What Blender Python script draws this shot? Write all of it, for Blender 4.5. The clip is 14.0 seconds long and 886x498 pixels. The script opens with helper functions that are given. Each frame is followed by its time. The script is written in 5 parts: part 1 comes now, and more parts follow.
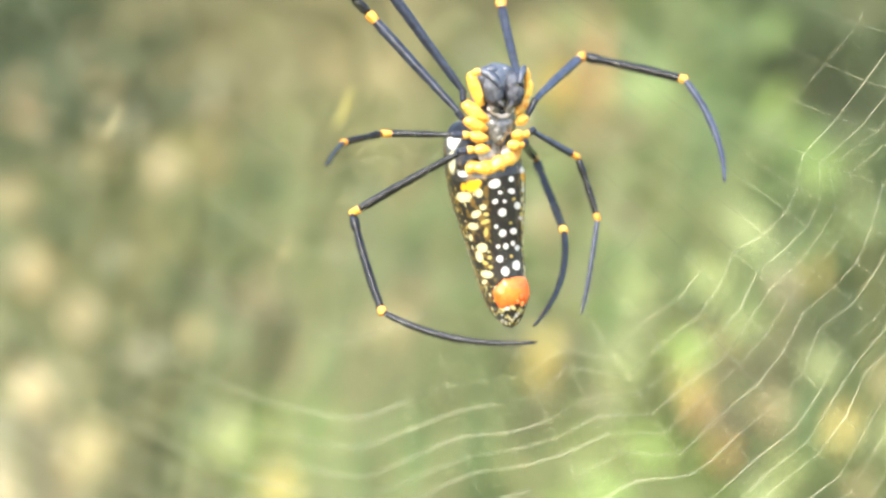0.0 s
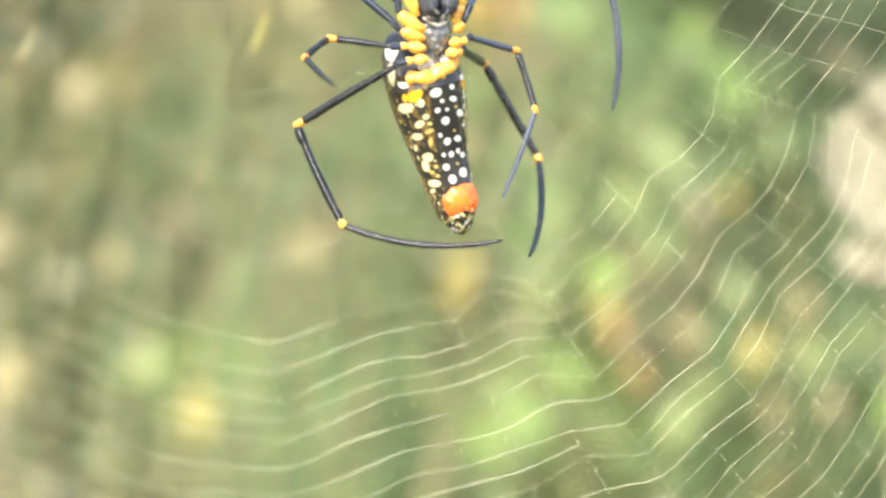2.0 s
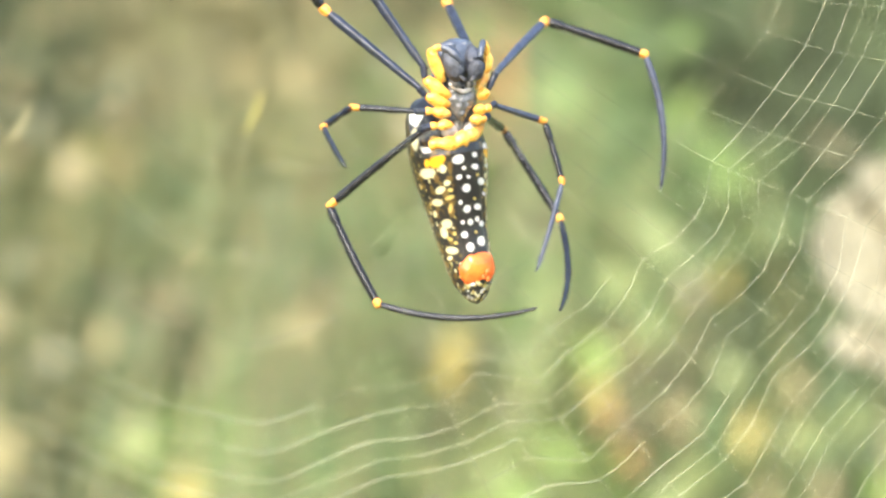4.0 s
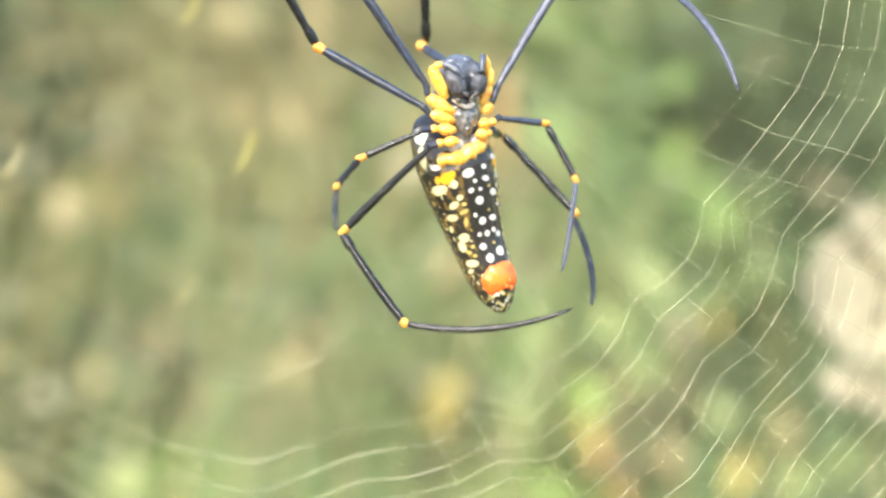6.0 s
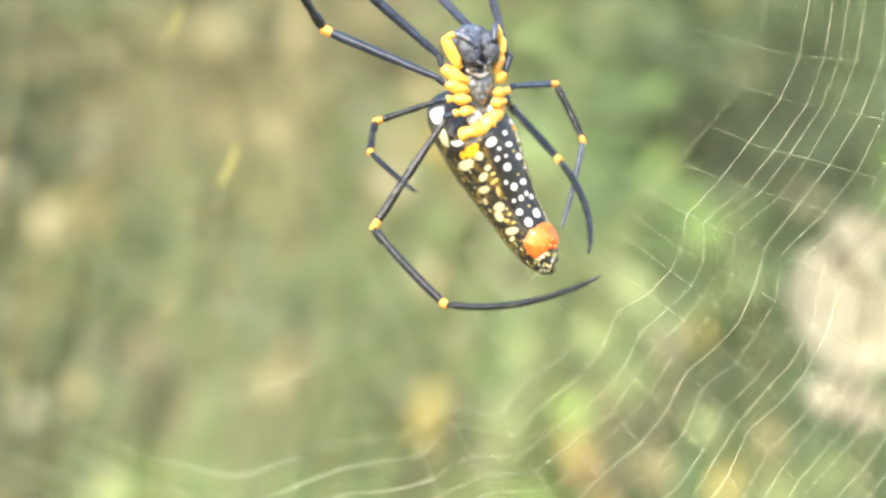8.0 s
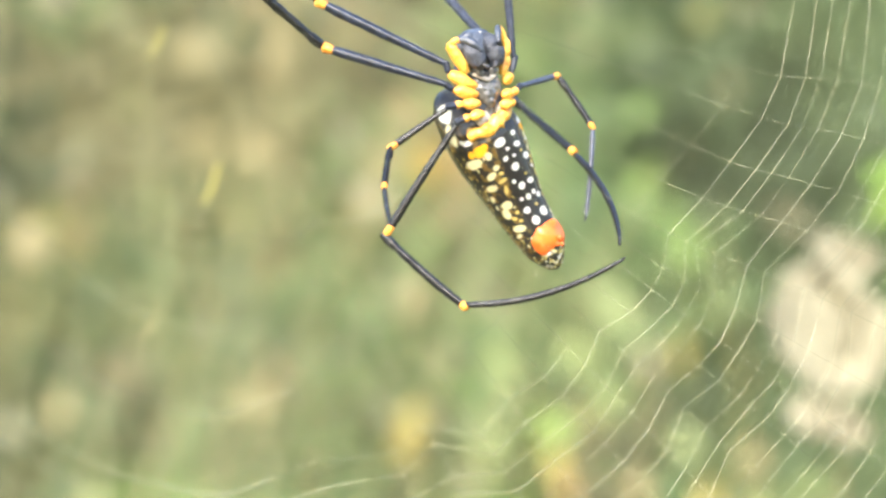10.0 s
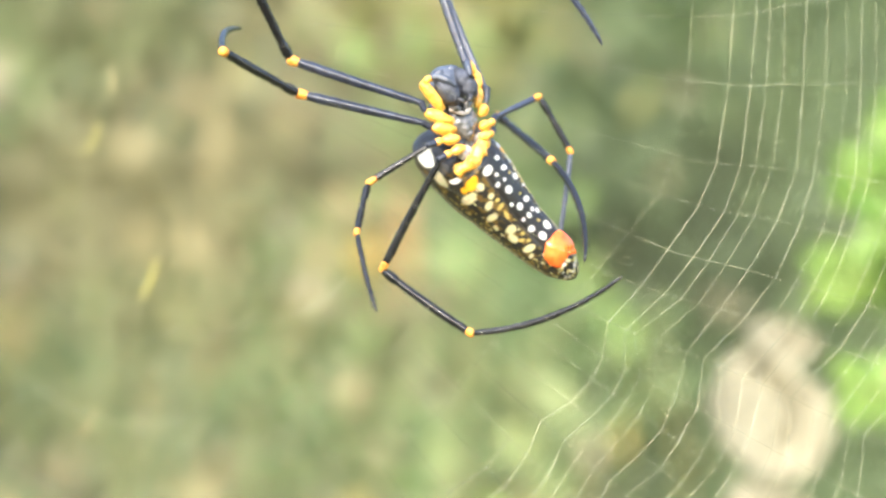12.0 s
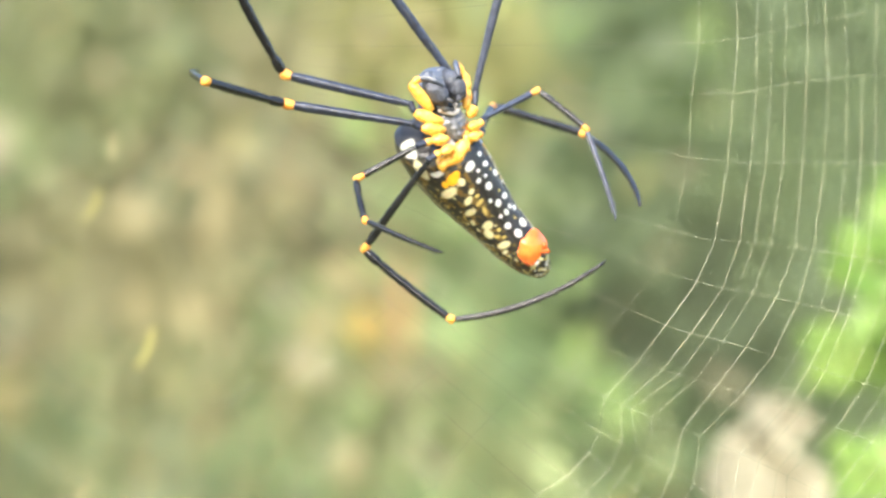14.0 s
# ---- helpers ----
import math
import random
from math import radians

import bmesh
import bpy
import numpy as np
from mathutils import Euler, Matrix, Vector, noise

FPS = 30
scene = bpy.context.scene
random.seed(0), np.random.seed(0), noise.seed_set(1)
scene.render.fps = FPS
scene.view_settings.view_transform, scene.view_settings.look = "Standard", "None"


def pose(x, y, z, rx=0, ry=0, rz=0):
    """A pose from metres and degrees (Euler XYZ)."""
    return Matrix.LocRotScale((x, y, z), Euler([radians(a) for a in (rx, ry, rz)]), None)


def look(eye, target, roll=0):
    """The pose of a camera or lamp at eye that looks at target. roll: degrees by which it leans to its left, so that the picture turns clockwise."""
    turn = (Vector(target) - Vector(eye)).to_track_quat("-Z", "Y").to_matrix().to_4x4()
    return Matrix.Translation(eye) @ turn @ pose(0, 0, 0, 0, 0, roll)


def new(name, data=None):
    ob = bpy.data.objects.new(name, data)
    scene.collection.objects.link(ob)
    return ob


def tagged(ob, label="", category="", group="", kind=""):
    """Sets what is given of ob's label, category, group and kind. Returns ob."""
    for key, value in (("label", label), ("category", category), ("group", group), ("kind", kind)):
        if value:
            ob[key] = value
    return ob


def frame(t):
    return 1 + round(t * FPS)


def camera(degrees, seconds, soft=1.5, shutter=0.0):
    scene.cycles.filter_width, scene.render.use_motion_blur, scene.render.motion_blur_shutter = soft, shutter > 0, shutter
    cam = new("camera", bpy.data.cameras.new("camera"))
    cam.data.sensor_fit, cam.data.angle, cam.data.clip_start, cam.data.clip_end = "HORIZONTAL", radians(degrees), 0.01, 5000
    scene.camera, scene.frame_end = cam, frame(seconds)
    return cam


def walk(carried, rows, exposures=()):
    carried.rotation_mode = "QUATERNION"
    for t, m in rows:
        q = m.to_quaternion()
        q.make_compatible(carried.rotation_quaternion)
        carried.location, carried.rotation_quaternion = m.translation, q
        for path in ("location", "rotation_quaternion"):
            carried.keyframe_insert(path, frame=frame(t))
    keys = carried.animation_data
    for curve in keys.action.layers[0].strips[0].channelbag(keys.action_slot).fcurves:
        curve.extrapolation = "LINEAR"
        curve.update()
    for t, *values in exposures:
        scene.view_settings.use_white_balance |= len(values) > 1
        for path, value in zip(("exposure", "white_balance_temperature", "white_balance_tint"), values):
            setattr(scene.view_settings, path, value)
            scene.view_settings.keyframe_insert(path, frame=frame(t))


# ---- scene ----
# x right, y away from the camera, z up; the spider hangs about 1.32 m above the ground
EYE = (-0.0172, -0.358, 1.2858)  # the camera stays on one spot and turns after the spider
CAMERA_PATH = [
    (0.0, -0.39, 0.32, -0.07),
    (0.5, -1.33, -0.18, -0.26),
    (1.0, -1.90, -0.70, -0.60),
    (1.5, -1.98, -0.91, -0.55),
    (2.0, -2.47, -1.60, -0.10),
    (2.5, -2.87, -0.88, -0.42),
    (3.0, -3.13, -0.17, -0.04),
    (3.5, -2.98, 0.02, 0.08),
    (4.0, -2.65, 0.45, 0.24),
    (6.5, -2.87, 1.47, 0.59),
    (7.0, -3.00, 1.36, 0.38),
    (7.5, -3.16, 1.66, 0.23),
    (8.0, -3.26, 1.77, 0.31),
    (10.5, -3.75, 2.30, 0.28),
    (11.0, -3.93, 2.07, 0.20),
    (11.5, -5.11, 3.19, -0.20),
    (12.0, -5.25, 4.55, -0.65),
    (12.5, -4.78, 3.82, 0.61),
    (13.0, -6.58, 4.74, -0.01),
    (13.5, -6.03, 5.95, -0.39),
    (14.0, -5.30, 6.37, 0.19),
]
cam = camera(22.0, 14.0, soft=2.5)
cam.data.dof.use_dof = True
cam.data.dof.focus_distance = 0.357
cam.data.dof.aperture_fstop = 11.5


def camera_row(t, yaw, pitch, roll):
    return t, pose(*EYE, 90 + pitch, 0, yaw) @ pose(0, 0, 0, 0, 0, roll)


# the picture brightens a little towards the end
walk(cam, [camera_row(*r) for r in CAMERA_PATH], exposures=[(0, 1.94), (4, 1.92), (7.5, 1.95), (11, 1.98), (14, 2.02)])

# ---- light: low clear sun behind the camera's left shoulder, hazy sky ----
SUN_ELEVATION, SUN_AZIMUTH = 37.0, 202.0  # azimuth clockwise from +y
world = bpy.data.worlds.new("sky")
scene.world = world
world.use_nodes = True
wn = world.node_tree.nodes
sky = wn.new("ShaderNodeTexSky")
sky.sky_type = "NISHITA"
sky.sun_disc = False
sky.sun_elevation, sky.sun_rotation = radians(SUN_ELEVATION), radians(SUN_AZIMUTH)
sky.air_density, sky.dust_density = 1.2, 2.5
wn["Background"].inputs["Strength"].default_value = 0.15
world.node_tree.links.new(sky.outputs["Color"], wn["Background"].inputs["Color"])
sun_data = bpy.data.lights.new("sun", "SUN")
sun_data.energy, sun_data.angle, sun_data.color = 1.5, radians(2.0), (1.0, 0.955, 0.87)
sun = new("sun", sun_data)
az, el = radians(SUN_AZIMUTH), radians(SUN_ELEVATION)
sun.matrix_world = look((3 * math.sin(az) * math.cos(el), 3 * math.cos(az) * math.cos(el), 1.3 + 3 * math.sin(el)), (0, 0, 1.3))


# ---- materials ----
def material(name, roughness=0.6, specular=0.4):
    m = bpy.data.materials.new(name)
    m.use_nodes = True
    b = m.node_tree.nodes["Principled BSDF"]
    b.inputs["Roughness"].default_value = roughness
    b.inputs["Specular IOR Level"].default_value = specular
    return m, m.node_tree.nodes, m.node_tree.links, b


def ramp_node(nodes, stops):
    r = nodes.new("ShaderNodeValToRGB")
    r.color_ramp.elements[0].position, r.color_ramp.elements[0].color = stops[0][0], (*stops[0][1], 1)
    r.color_ramp.elements[1].position, r.color_ramp.elements[1].color = stops[-1][0], (*stops[-1][1], 1)
    for p, c in stops[1:-1]:
        e = r.color_ramp.elements.new(p)
        e.color = (*c, 1)
    return r


def mottled(name, dark, light, scale, roughness=0.6, specular=0.4, bump=0.2, fine=6.0, coat=0.0):
    """Two scales of colour variation and a fine relief."""
    m, nodes, links, b = material(name, roughness, specular)
    co = nodes.new("ShaderNodeTexCoord")
    n1, n2 = nodes.new("ShaderNodeTexNoise"), nodes.new("ShaderNodeTexNoise")
    n1.inputs["Scale"].default_value, n2.inputs["Scale"].default_value = scale, scale * fine
    n1.inputs["Detail"].default_value = 3
    for n in (n1, n2):
        links.new(co.outputs["Object"], n.inputs["Vector"])
    mix = nodes.new("ShaderNodeMath")
    mix.operation = "MULTIPLY_ADD"
    links.new(n2.outputs["Fac"], mix.inputs[0])
    mix.inputs[1].default_value = 0.45
    links.new(n1.outputs["Fac"], mix.inputs[2])
    r = ramp_node(nodes, [(0.45, dark), (0.95, light)])
    links.new(mix.outputs[0], r.inputs["Fac"])
    links.new(r.outputs["Color"], b.inputs["Base Color"])
    bu = nodes.new("ShaderNodeBump")
    bu.inputs["Strength"].default_value = bump
    bu.inputs["Distance"].default_value = 0.3 / scale
    links.new(n2.outputs["Fac"], bu.inputs["Height"])
    links.new(bu.outputs["Normal"], b.inputs["Normal"])
    b.inputs["Coat Weight"].default_value = coat
    return m


def leaf_material(name, stops, by_island=False, scale=14.0, translucent=0.42):
    """Leaf blade: each leaf takes its own tone, with blotches on it; light passes through in part."""
    m, nodes, links, b = material(name, 0.5, 0.35)
    if by_island:
        seed = nodes.new("ShaderNodeNewGeometry").outputs["Random Per Island"]
    else:
        seed = nodes.new("ShaderNodeObjectInfo").outputs["Random"]
    n = nodes.new("ShaderNodeTexNoise")
    n.inputs["Scale"].default_value, n.inputs["Detail"].default_value = scale, 4
    add = nodes.new("ShaderNodeMath")
    add.operation = "MULTIPLY_ADD"
    links.new(n.outputs["Fac"], add.inputs[0])
    add.inputs[1].default_value = 0.35
    links.new(seed, add.inputs[2])
    sub = nodes.new("ShaderNodeMath")
    sub.operation = "SUBTRACT"
    links.new(add.outputs[0], sub.inputs[0])
    sub.inputs[1].default_value = 0.17
    r = ramp_node(nodes, stops)
    links.new(sub.outputs[0], r.inputs["Fac"])
    links.new(r.outputs["Color"], b.inputs["Base Color"])
    tr = nodes.new("ShaderNodeBsdfTranslucent")
    links.new(r.outputs["Color"], tr.inputs["Color"])
    mx = nodes.new("ShaderNodeMixShader")
    mx.inputs[0].default_value = translucent
    links.new(b.outputs[0], mx.inputs[1])
    links.new(tr.outputs[0], mx.inputs[2])
    links.new(mx.outputs[0], nodes["Material Output"].inputs["Surface"])
    return m


CUTICLE = mottled("black_cuticle", (0.012, 0.013, 0.018), (0.05, 0.05, 0.058), 600, 0.3, 0.6, 0.25, coat=0.3)
JAW = mottled("haired_jaw", (0.008, 0.008, 0.011), (0.075, 0.085, 0.115), 480, 0.4, 0.5, 0.6, coat=0.12)
CARAPACE = mottled("grey_haired_carapace", (0.014, 0.018, 0.03), (0.09, 0.11, 0.155), 420, 0.4, 0.6, 0.3, coat=0.4)
STERNUM = mottled("shiny_sternum", (0.010, 0.010, 0.012), (0.19, 0.185, 0.18), 850, 0.26, 0.8, 0.22, coat=0.7)
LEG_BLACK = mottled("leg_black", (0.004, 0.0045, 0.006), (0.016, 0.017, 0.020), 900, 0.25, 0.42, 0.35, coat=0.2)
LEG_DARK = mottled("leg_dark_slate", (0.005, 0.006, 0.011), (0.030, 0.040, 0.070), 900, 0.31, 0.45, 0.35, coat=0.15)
# slate leg with the sky's blue sheen put into its base colour
LEG_SLATE_SHEEN = mottled("leg_slate_sheen", (0.014, 0.019, 0.036), (0.055, 0.068, 0.110), 900, 0.33, 0.5, 0.25, coat=0.3)
YELLOW = mottled("yellow_cuticle", (0.74, 0.24, 0.006), (0.93, 0.61, 0.12), 560, 0.36, 0.5, 0.3, fine=4.0, coat=0.25)
BAND = mottled("orange_joint", (0.62, 0.19, 0.015), (0.88, 0.45, 0.08), 900, 0.42, 0.45, 0.35)
SPINNERET = mottled("orange_red_spinneret", (0.72, 0.09, 0.012), (0.88, 0.22, 0.035), 350, 0.3, 0.5, 0.06, coat=0.4)
SPINNERET_DARK = mottled("spinneret_pit", (0.50, 0.07, 0.01), (0.7, 0.16, 0.03), 500, 0.5, 0.4, 0.1)
BOOK_LUNG = mottled("pale_grey_book_lung", (0.22, 0.19, 0.17), (0.55, 0.52, 0.49), 700, 0.3, 0.6, 0.2, coat=0.4)
EPIGYNE = mottled("red_brown_plate", (0.16, 0.035, 0.006), (0.42, 0.14, 0.03), 700, 0.3, 0.6, 0.3, coat=0.4)
BLEACHED = mottled("bleached_leaf", (0.17, 0.158, 0.105), (0.315, 0.296, 0.208), 60, 0.7, 0.3, 0.5)
STRAW = mottled("yellow_straw", (0.30, 0.27, 0.07), (0.40, 0.36, 0.11), 400, 0.6, 0.3, 0.3)
TWIG = mottled("green_twig", (0.10, 0.12, 0.04), (0.24, 0.25, 0.09), 40, 0.7, 0.3, 0.4)
DRY_STALK = mottled("dry_stalk", (0.20, 0.19, 0.09), (0.42, 0.38, 0.20), 60, 0.8, 0.2, 0.4)
SOIL = mottled("grassy_soil", (0.10, 0.09, 0.05), (0.26, 0.25, 0.12), 3, 0.95, 0.1, 0.8, fine=20)
BANK = mottled("grassy_bank", (0.20, 0.22, 0.11), (0.30, 0.32, 0.16), 5, 0.95, 0.1, 0.8, fine=9)

# tan to lime: base colours brightened to stand in for sun glints on small leaves
LEAF = {
    "tan": leaf_material("tan_leaf", [(0, (0.390, 0.340, 0.180)), (0.5, (0.420, 0.360, 0.200)), (1, (0.440, 0.380, 0.215))]),
    "yellow": leaf_material("yellow_leaf", [(0, (0.500, 0.420, 0.130)), (0.5, (0.520, 0.430, 0.150)), (1, (0.570, 0.390, 0.110))]),
    "russet": leaf_material("russet_leaf", [(0, (0.540, 0.330, 0.150)), (1, (0.560, 0.380, 0.180))]),
    "pale": leaf_material("pale_leaf", [(0, (0.325, 0.395, 0.165)), (1, (0.365, 0.425, 0.190))]),
    "cream": leaf_material("cream_leaf", [(0, (0.500, 0.450, 0.300)), (1, (0.540, 0.490, 0.350))]),
    "lime": leaf_material("lime_leaf", [(0, (0.265, 0.385, 0.110)), (1, (0.300, 0.415, 0.125))]),
    "green": leaf_material("green_leaf", [(0, (0.246, 0.336, 0.158)), (1, (0.270, 0.358, 0.170))]),
    "fern": leaf_material("fern_leaf", [(0, (0.120, 0.225, 0.040)), (1, (0.225, 0.345, 0.080))], translucent=0.28),
}
MASS = {
    "olive": ((0.184, 0.216, 0.100), (0.233, 0.257, 0.123)),
    "tan": ((0.243, 0.240, 0.125), (0.298, 0.283, 0.154)),
    "grey": ((0.193, 0.229, 0.119), (0.238, 0.264, 0.140)),
    "brown": ((0.223, 0.207, 0.125), (0.268, 0.246, 0.148)),
    "green": ((0.189, 0.283, 0.129), (0.230, 0.323, 0.144)),
    "pale": ((0.243, 0.311, 0.142), (0.290, 0.343, 0.164)),
    "lime": ((0.203, 0.313, 0.102), (0.248, 0.350, 0.119)),
    "yellow": ((0.293, 0.304, 0.119), (0.332, 0.329, 0.133)),
    "russet": ((0.307, 0.240, 0.129), (0.347, 0.278, 0.154)),
    "cream": ((0.342, 0.336, 0.225), (0.382, 0.377, 0.260)),
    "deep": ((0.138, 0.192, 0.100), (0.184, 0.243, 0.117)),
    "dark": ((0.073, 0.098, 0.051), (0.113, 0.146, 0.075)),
}
MASS = {k: leaf_material(k + "_mass", [(0, a), (1, b)], True, 6) for k, (a, b) in MASS.items()}


def silk_material():
    m, nodes, links, b = material("silk", 0.35, 0.6)
    b.inputs["Base Color"].default_value = (0.80, 0.80, 0.54, 1)
    co, n = nodes.new("ShaderNodeTexCoord"), nodes.new("ShaderNodeTexNoise")
    n.inputs["Scale"].default_value = 90
    links.new(co.outputs["Object"], n.inputs["Vector"])
    r = ramp_node(nodes, [(0.35, (0.17, 0.17, 0.17)), (0.7, (0.37, 0.37, 0.37))])
    links.new(n.outputs["Fac"], r.inputs["Fac"])
    links.new(r.outputs["Color"], b.inputs["Alpha"])
    return m


SILK = silk_material()


def pattern_material():
    """Abdomen: the markings are stored with the mesh; gloss and fine hair relief come on top."""
    m, nodes, links, b = material("patterned_abdomen", 0.3, 0.45)
    at = nodes.new("ShaderNodeVertexColor")
    at.layer_name = "markings"
    n = nodes.new("ShaderNodeTexNoise")
    n.inputs["Scale"].default_value = 1500
    co = nodes.new("ShaderNodeTexCoord")
    links.new(co.outputs["Object"], n.inputs["Vector"])
    mul = nodes.new("ShaderNodeMix")
    mul.data_type, mul.blend_type = "RGBA", "MULTIPLY"
    mul.inputs["Factor"].default_value = 0.35
    links.new(at.outputs["Color"], mul.inputs["A"])
    links.new(n.outputs["Color"], mul.inputs["B"])
    links.new(mul.outputs["Result"], b.inputs["Base Color"])
    bu = nodes.new("ShaderNodeBump")
    bu.inputs["Strength"].default_value, bu.inputs["Distance"].default_value = 0.35, 0.0002
    links.new(n.outputs["Fac"], bu.inputs["Height"])
    links.new(bu.outputs["Normal"], b.inputs["Normal"])
    b.inputs["Coat Weight"].default_value = 0.12
    return m


ABDOMEN_SKIN = pattern_material()


# ---- mesh tools ----
def mesh_from(name, bm, mat, smooth=True):
    me = bpy.data.meshes.new(name)
    bm.to_mesh(me)
    bm.free()
    me.materials.append(mat)
    if smooth:
        me.polygons.foreach_set("use_smooth", [True] * len(me.polygons))
    return me


def part(name, bm, mat, parent, label="", smooth=True):
    ob = new(name, bm if isinstance(bm, bpy.types.Mesh) else mesh_from(name, bm, mat, smooth))
    ob.parent = parent
    return tagged(ob, label)


def tube(bm, points, radii, sides=10):
    """A round tube along points, closed at both ends."""
    rings = []
    pts = [Vector(p) for p in points]
    up = Vector((0.13, 0.31, 0.94))
    for i, p in enumerate(pts):
        d = (pts[min(i + 1, len(pts) - 1)] - pts[max(i - 1, 0)]).normalized()
        a = d.cross(up)
        if a.length < 0.05:
            a = d.cross(Vector((1, 0, 0)))
        a.normalize()
        b = d.cross(a)
        r = radii[i] if isinstance(radii, (list, tuple)) else radii
        rings.append([bm.verts.new(p + r * (math.cos(k * math.tau / sides) * a + math.sin(k * math.tau / sides) * b)) for k in range(sides)])
    for i in range(len(rings) - 1):
        for k in range(sides):
            bm.faces.new((rings[i][k], rings[i][(k + 1) % sides], rings[i + 1][(k + 1) % sides], rings[i + 1][k]))
    bm.faces.new(rings[0][::-1])
    bm.faces.new(rings[-1])
    return bm


def blob(bm, centre, size, turn=None, segments=16, rings=10, lump=0.0, seed=0):
    """An ellipsoid, slightly lumpy."""
    made = bmesh.ops.create_uvsphere(bm, u_segments=segments, v_segments=rings, radius=1.0)["verts"]
    m = Matrix.Translation(centre) @ (turn or Matrix.Identity(4)) @ Matrix.Diagonal((*size, 1))
    for v in made:
        if lump:
            v.co *= 1 + lump * noise.noise(v.co * 2.3 + Vector((seed * 7.1, 0, 0)))
        v.co = m @ v.co
    return bm


def direction_frame(x_axis, ref):
    """Rotation whose x runs along x_axis and whose z leans towards ref."""
    x = x_axis.normalized()
    z = ref - ref.dot(x) * x
    if z.length < 1e-6:
        z = Vector((0, 0, 1)) - x.z * x
    z.normalize()
    y = z.cross(x)
    return Matrix((x, y, z)).transposed()


MM = 0.001

# ---- ground and the bank behind ----


def build_ground():
    bm = bmesh.new()
    n = 60
    grid = []
    for j in range(n):
        y = -40 + 80 * (j / (n - 1))
        row = []
        for i in range(n):
            x = -40 + 80 * (i / (n - 1))
            z = 0.06 * noise.noise(Vector((x * 0.4, y * 0.4, 0)))
            row.append(bm.verts.new((x * (1 + abs(x) / 4), y * (1 + abs(y) / 4), z)))
        grid.append(row)
    for j in range(n - 1):
        for i in range(n - 1):
            bm.faces.new((grid[j][i], grid[j][i + 1], grid[j + 1][i + 1], grid[j + 1][i]))
    ob = new("ground", mesh_from("ground", bm, SOIL))
    tagged(ob, "bare brown and grassy soil under the plants", "ground", kind="structure")


def build_bank():
    bm = bmesh.new()
    nx, nz = 60, 30
    grid = []
    for j in range(nz):
        v = j / (nz - 1)
        row = []
        for i in range(nx):
            x = -7 + 14 * i / (nx - 1)
            z = -0.1 + 3.6 * v
            y = 3.3 + 0.9 * v ** 1.5 + 0.12 * noise.noise(Vector((x * 1.5, z * 1.5, 3)))
            row.append(bm.verts.new((x, y, z)))
        grid.append(row)
    top = [bm.verts.new((v.co.x, 9.0, 3.4)) for v in grid[-1]]
    grid.append(top)
    for j in range(len(grid) - 1):
        for i in range(nx - 1):
            bm.faces.new((grid[j][i], grid[j][i + 1], grid[j + 1][i + 1], grid[j + 1][i]))
    ob = new("bank", mesh_from("bank", bm, BANK))
    tagged(ob, "steep overgrown earth bank behind the shrubs", "bank", kind="structure")


build_ground()
build_bank()


# ---- plants behind the web ----
def leaf_mesh(name, mat, lobes=0.0, nu=7, nv=5):
    """A blade of half width and half length one, folded on its midrib and curled at the tip."""
    bm = bmesh.new()
    grid = []
    for i in range(nu):
        v = i / (nu - 1)
        half = (math.sin(math.pi * min(1, v * 0.94 + 0.03)) ** 0.75) * (1 - 0.15 * v) * (1 + lobes * math.sin(v * 19))
        row = []
        for j in range(nv):
            u = 2 * j / (nv - 1) - 1
            row.append(bm.verts.new((u * half, 0.28 * abs(u) * half + 0.35 * (v - 0.5) ** 2, 2 * v - 1)))
        grid.append(row)
    for i in range(nu - 1):
        for j in range(nv - 1):
            bm.faces.new((grid[i][j], grid[i][j + 1], grid[i + 1][j + 1], grid[i + 1][j]))
    return mesh_from(name, bm, mat)


# leaves: x, y, z, half width, half length, lean
TAN_LEAVES = [
    (-0.118, 2.15, 1.493, 0.025, 0.031, 0),
    (-0.063, 2.20, 1.494, 0.024, 0.029, 0),
    (-0.278, 2.20, 1.204, 0.020, 0.035, 10),
    (-0.054, 2.16, 1.217, 0.028, 0.025, 30),
    (-0.304, 2.16, 1.391, 0.034, 0.038, 0),
    (-0.256, 2.17, 1.398, 0.028, 0.034, 0),
    (0.535, 2.19, 1.039, 0.024, 0.027, 0),
    (0.051, 2.21, 1.642, 0.023, 0.023, 0),
    (-0.038, 2.24, 1.632, 0.021, 0.045, 0),
    (-0.134, 2.24, 1.613, 0.026, 0.029, 0),
    (0.105, 2.23, 1.543, 0.035, 0.032, 20),
    (0.582, 2.15, 1.365, 0.028, 0.037, 20),
    (-0.062, 2.22, 1.216, 0.027, 0.029, 0),
    (0.118, 2.19, 1.329, 0.025, 0.038, 20),
]
TAN_LEAVES += [
    (0.472, 2.20, 1.029, 0.032, 0.029, 0),
    (0.514, 2.25, 1.148, 0.029, 0.026, 0),
    (0.376, 2.25, 1.115, 0.026, 0.032, 0),
    (-0.403, 2.21, 1.072, 0.051, 0.057, 30),
    (-0.463, 2.22, 1.141, 0.045, 0.038, 40),
    (-0.455, 2.18, 1.276, 0.038, 0.044, 0),
    (-0.402, 2.20, 1.225, 0.038, 0.038, 20),
    (-0.485, 2.24, 1.359, 0.032, 0.039, 0),
    (0.046, 2.17, 1.633, 0.023, 0.023, 0),
    (-0.042, 2.20, 1.591, 0.022, 0.024, 0),
    (-0.122, 2.19, 1.507, 0.023, 0.025, 0),
    (-0.067, 2.24, 1.505, 0.022, 0.023, 0),
    (-0.017, 2.17, 1.676, 0.021, 0.023, 0),
    (0.083, 2.18, 1.485, 0.032, 0.025, 20),
]
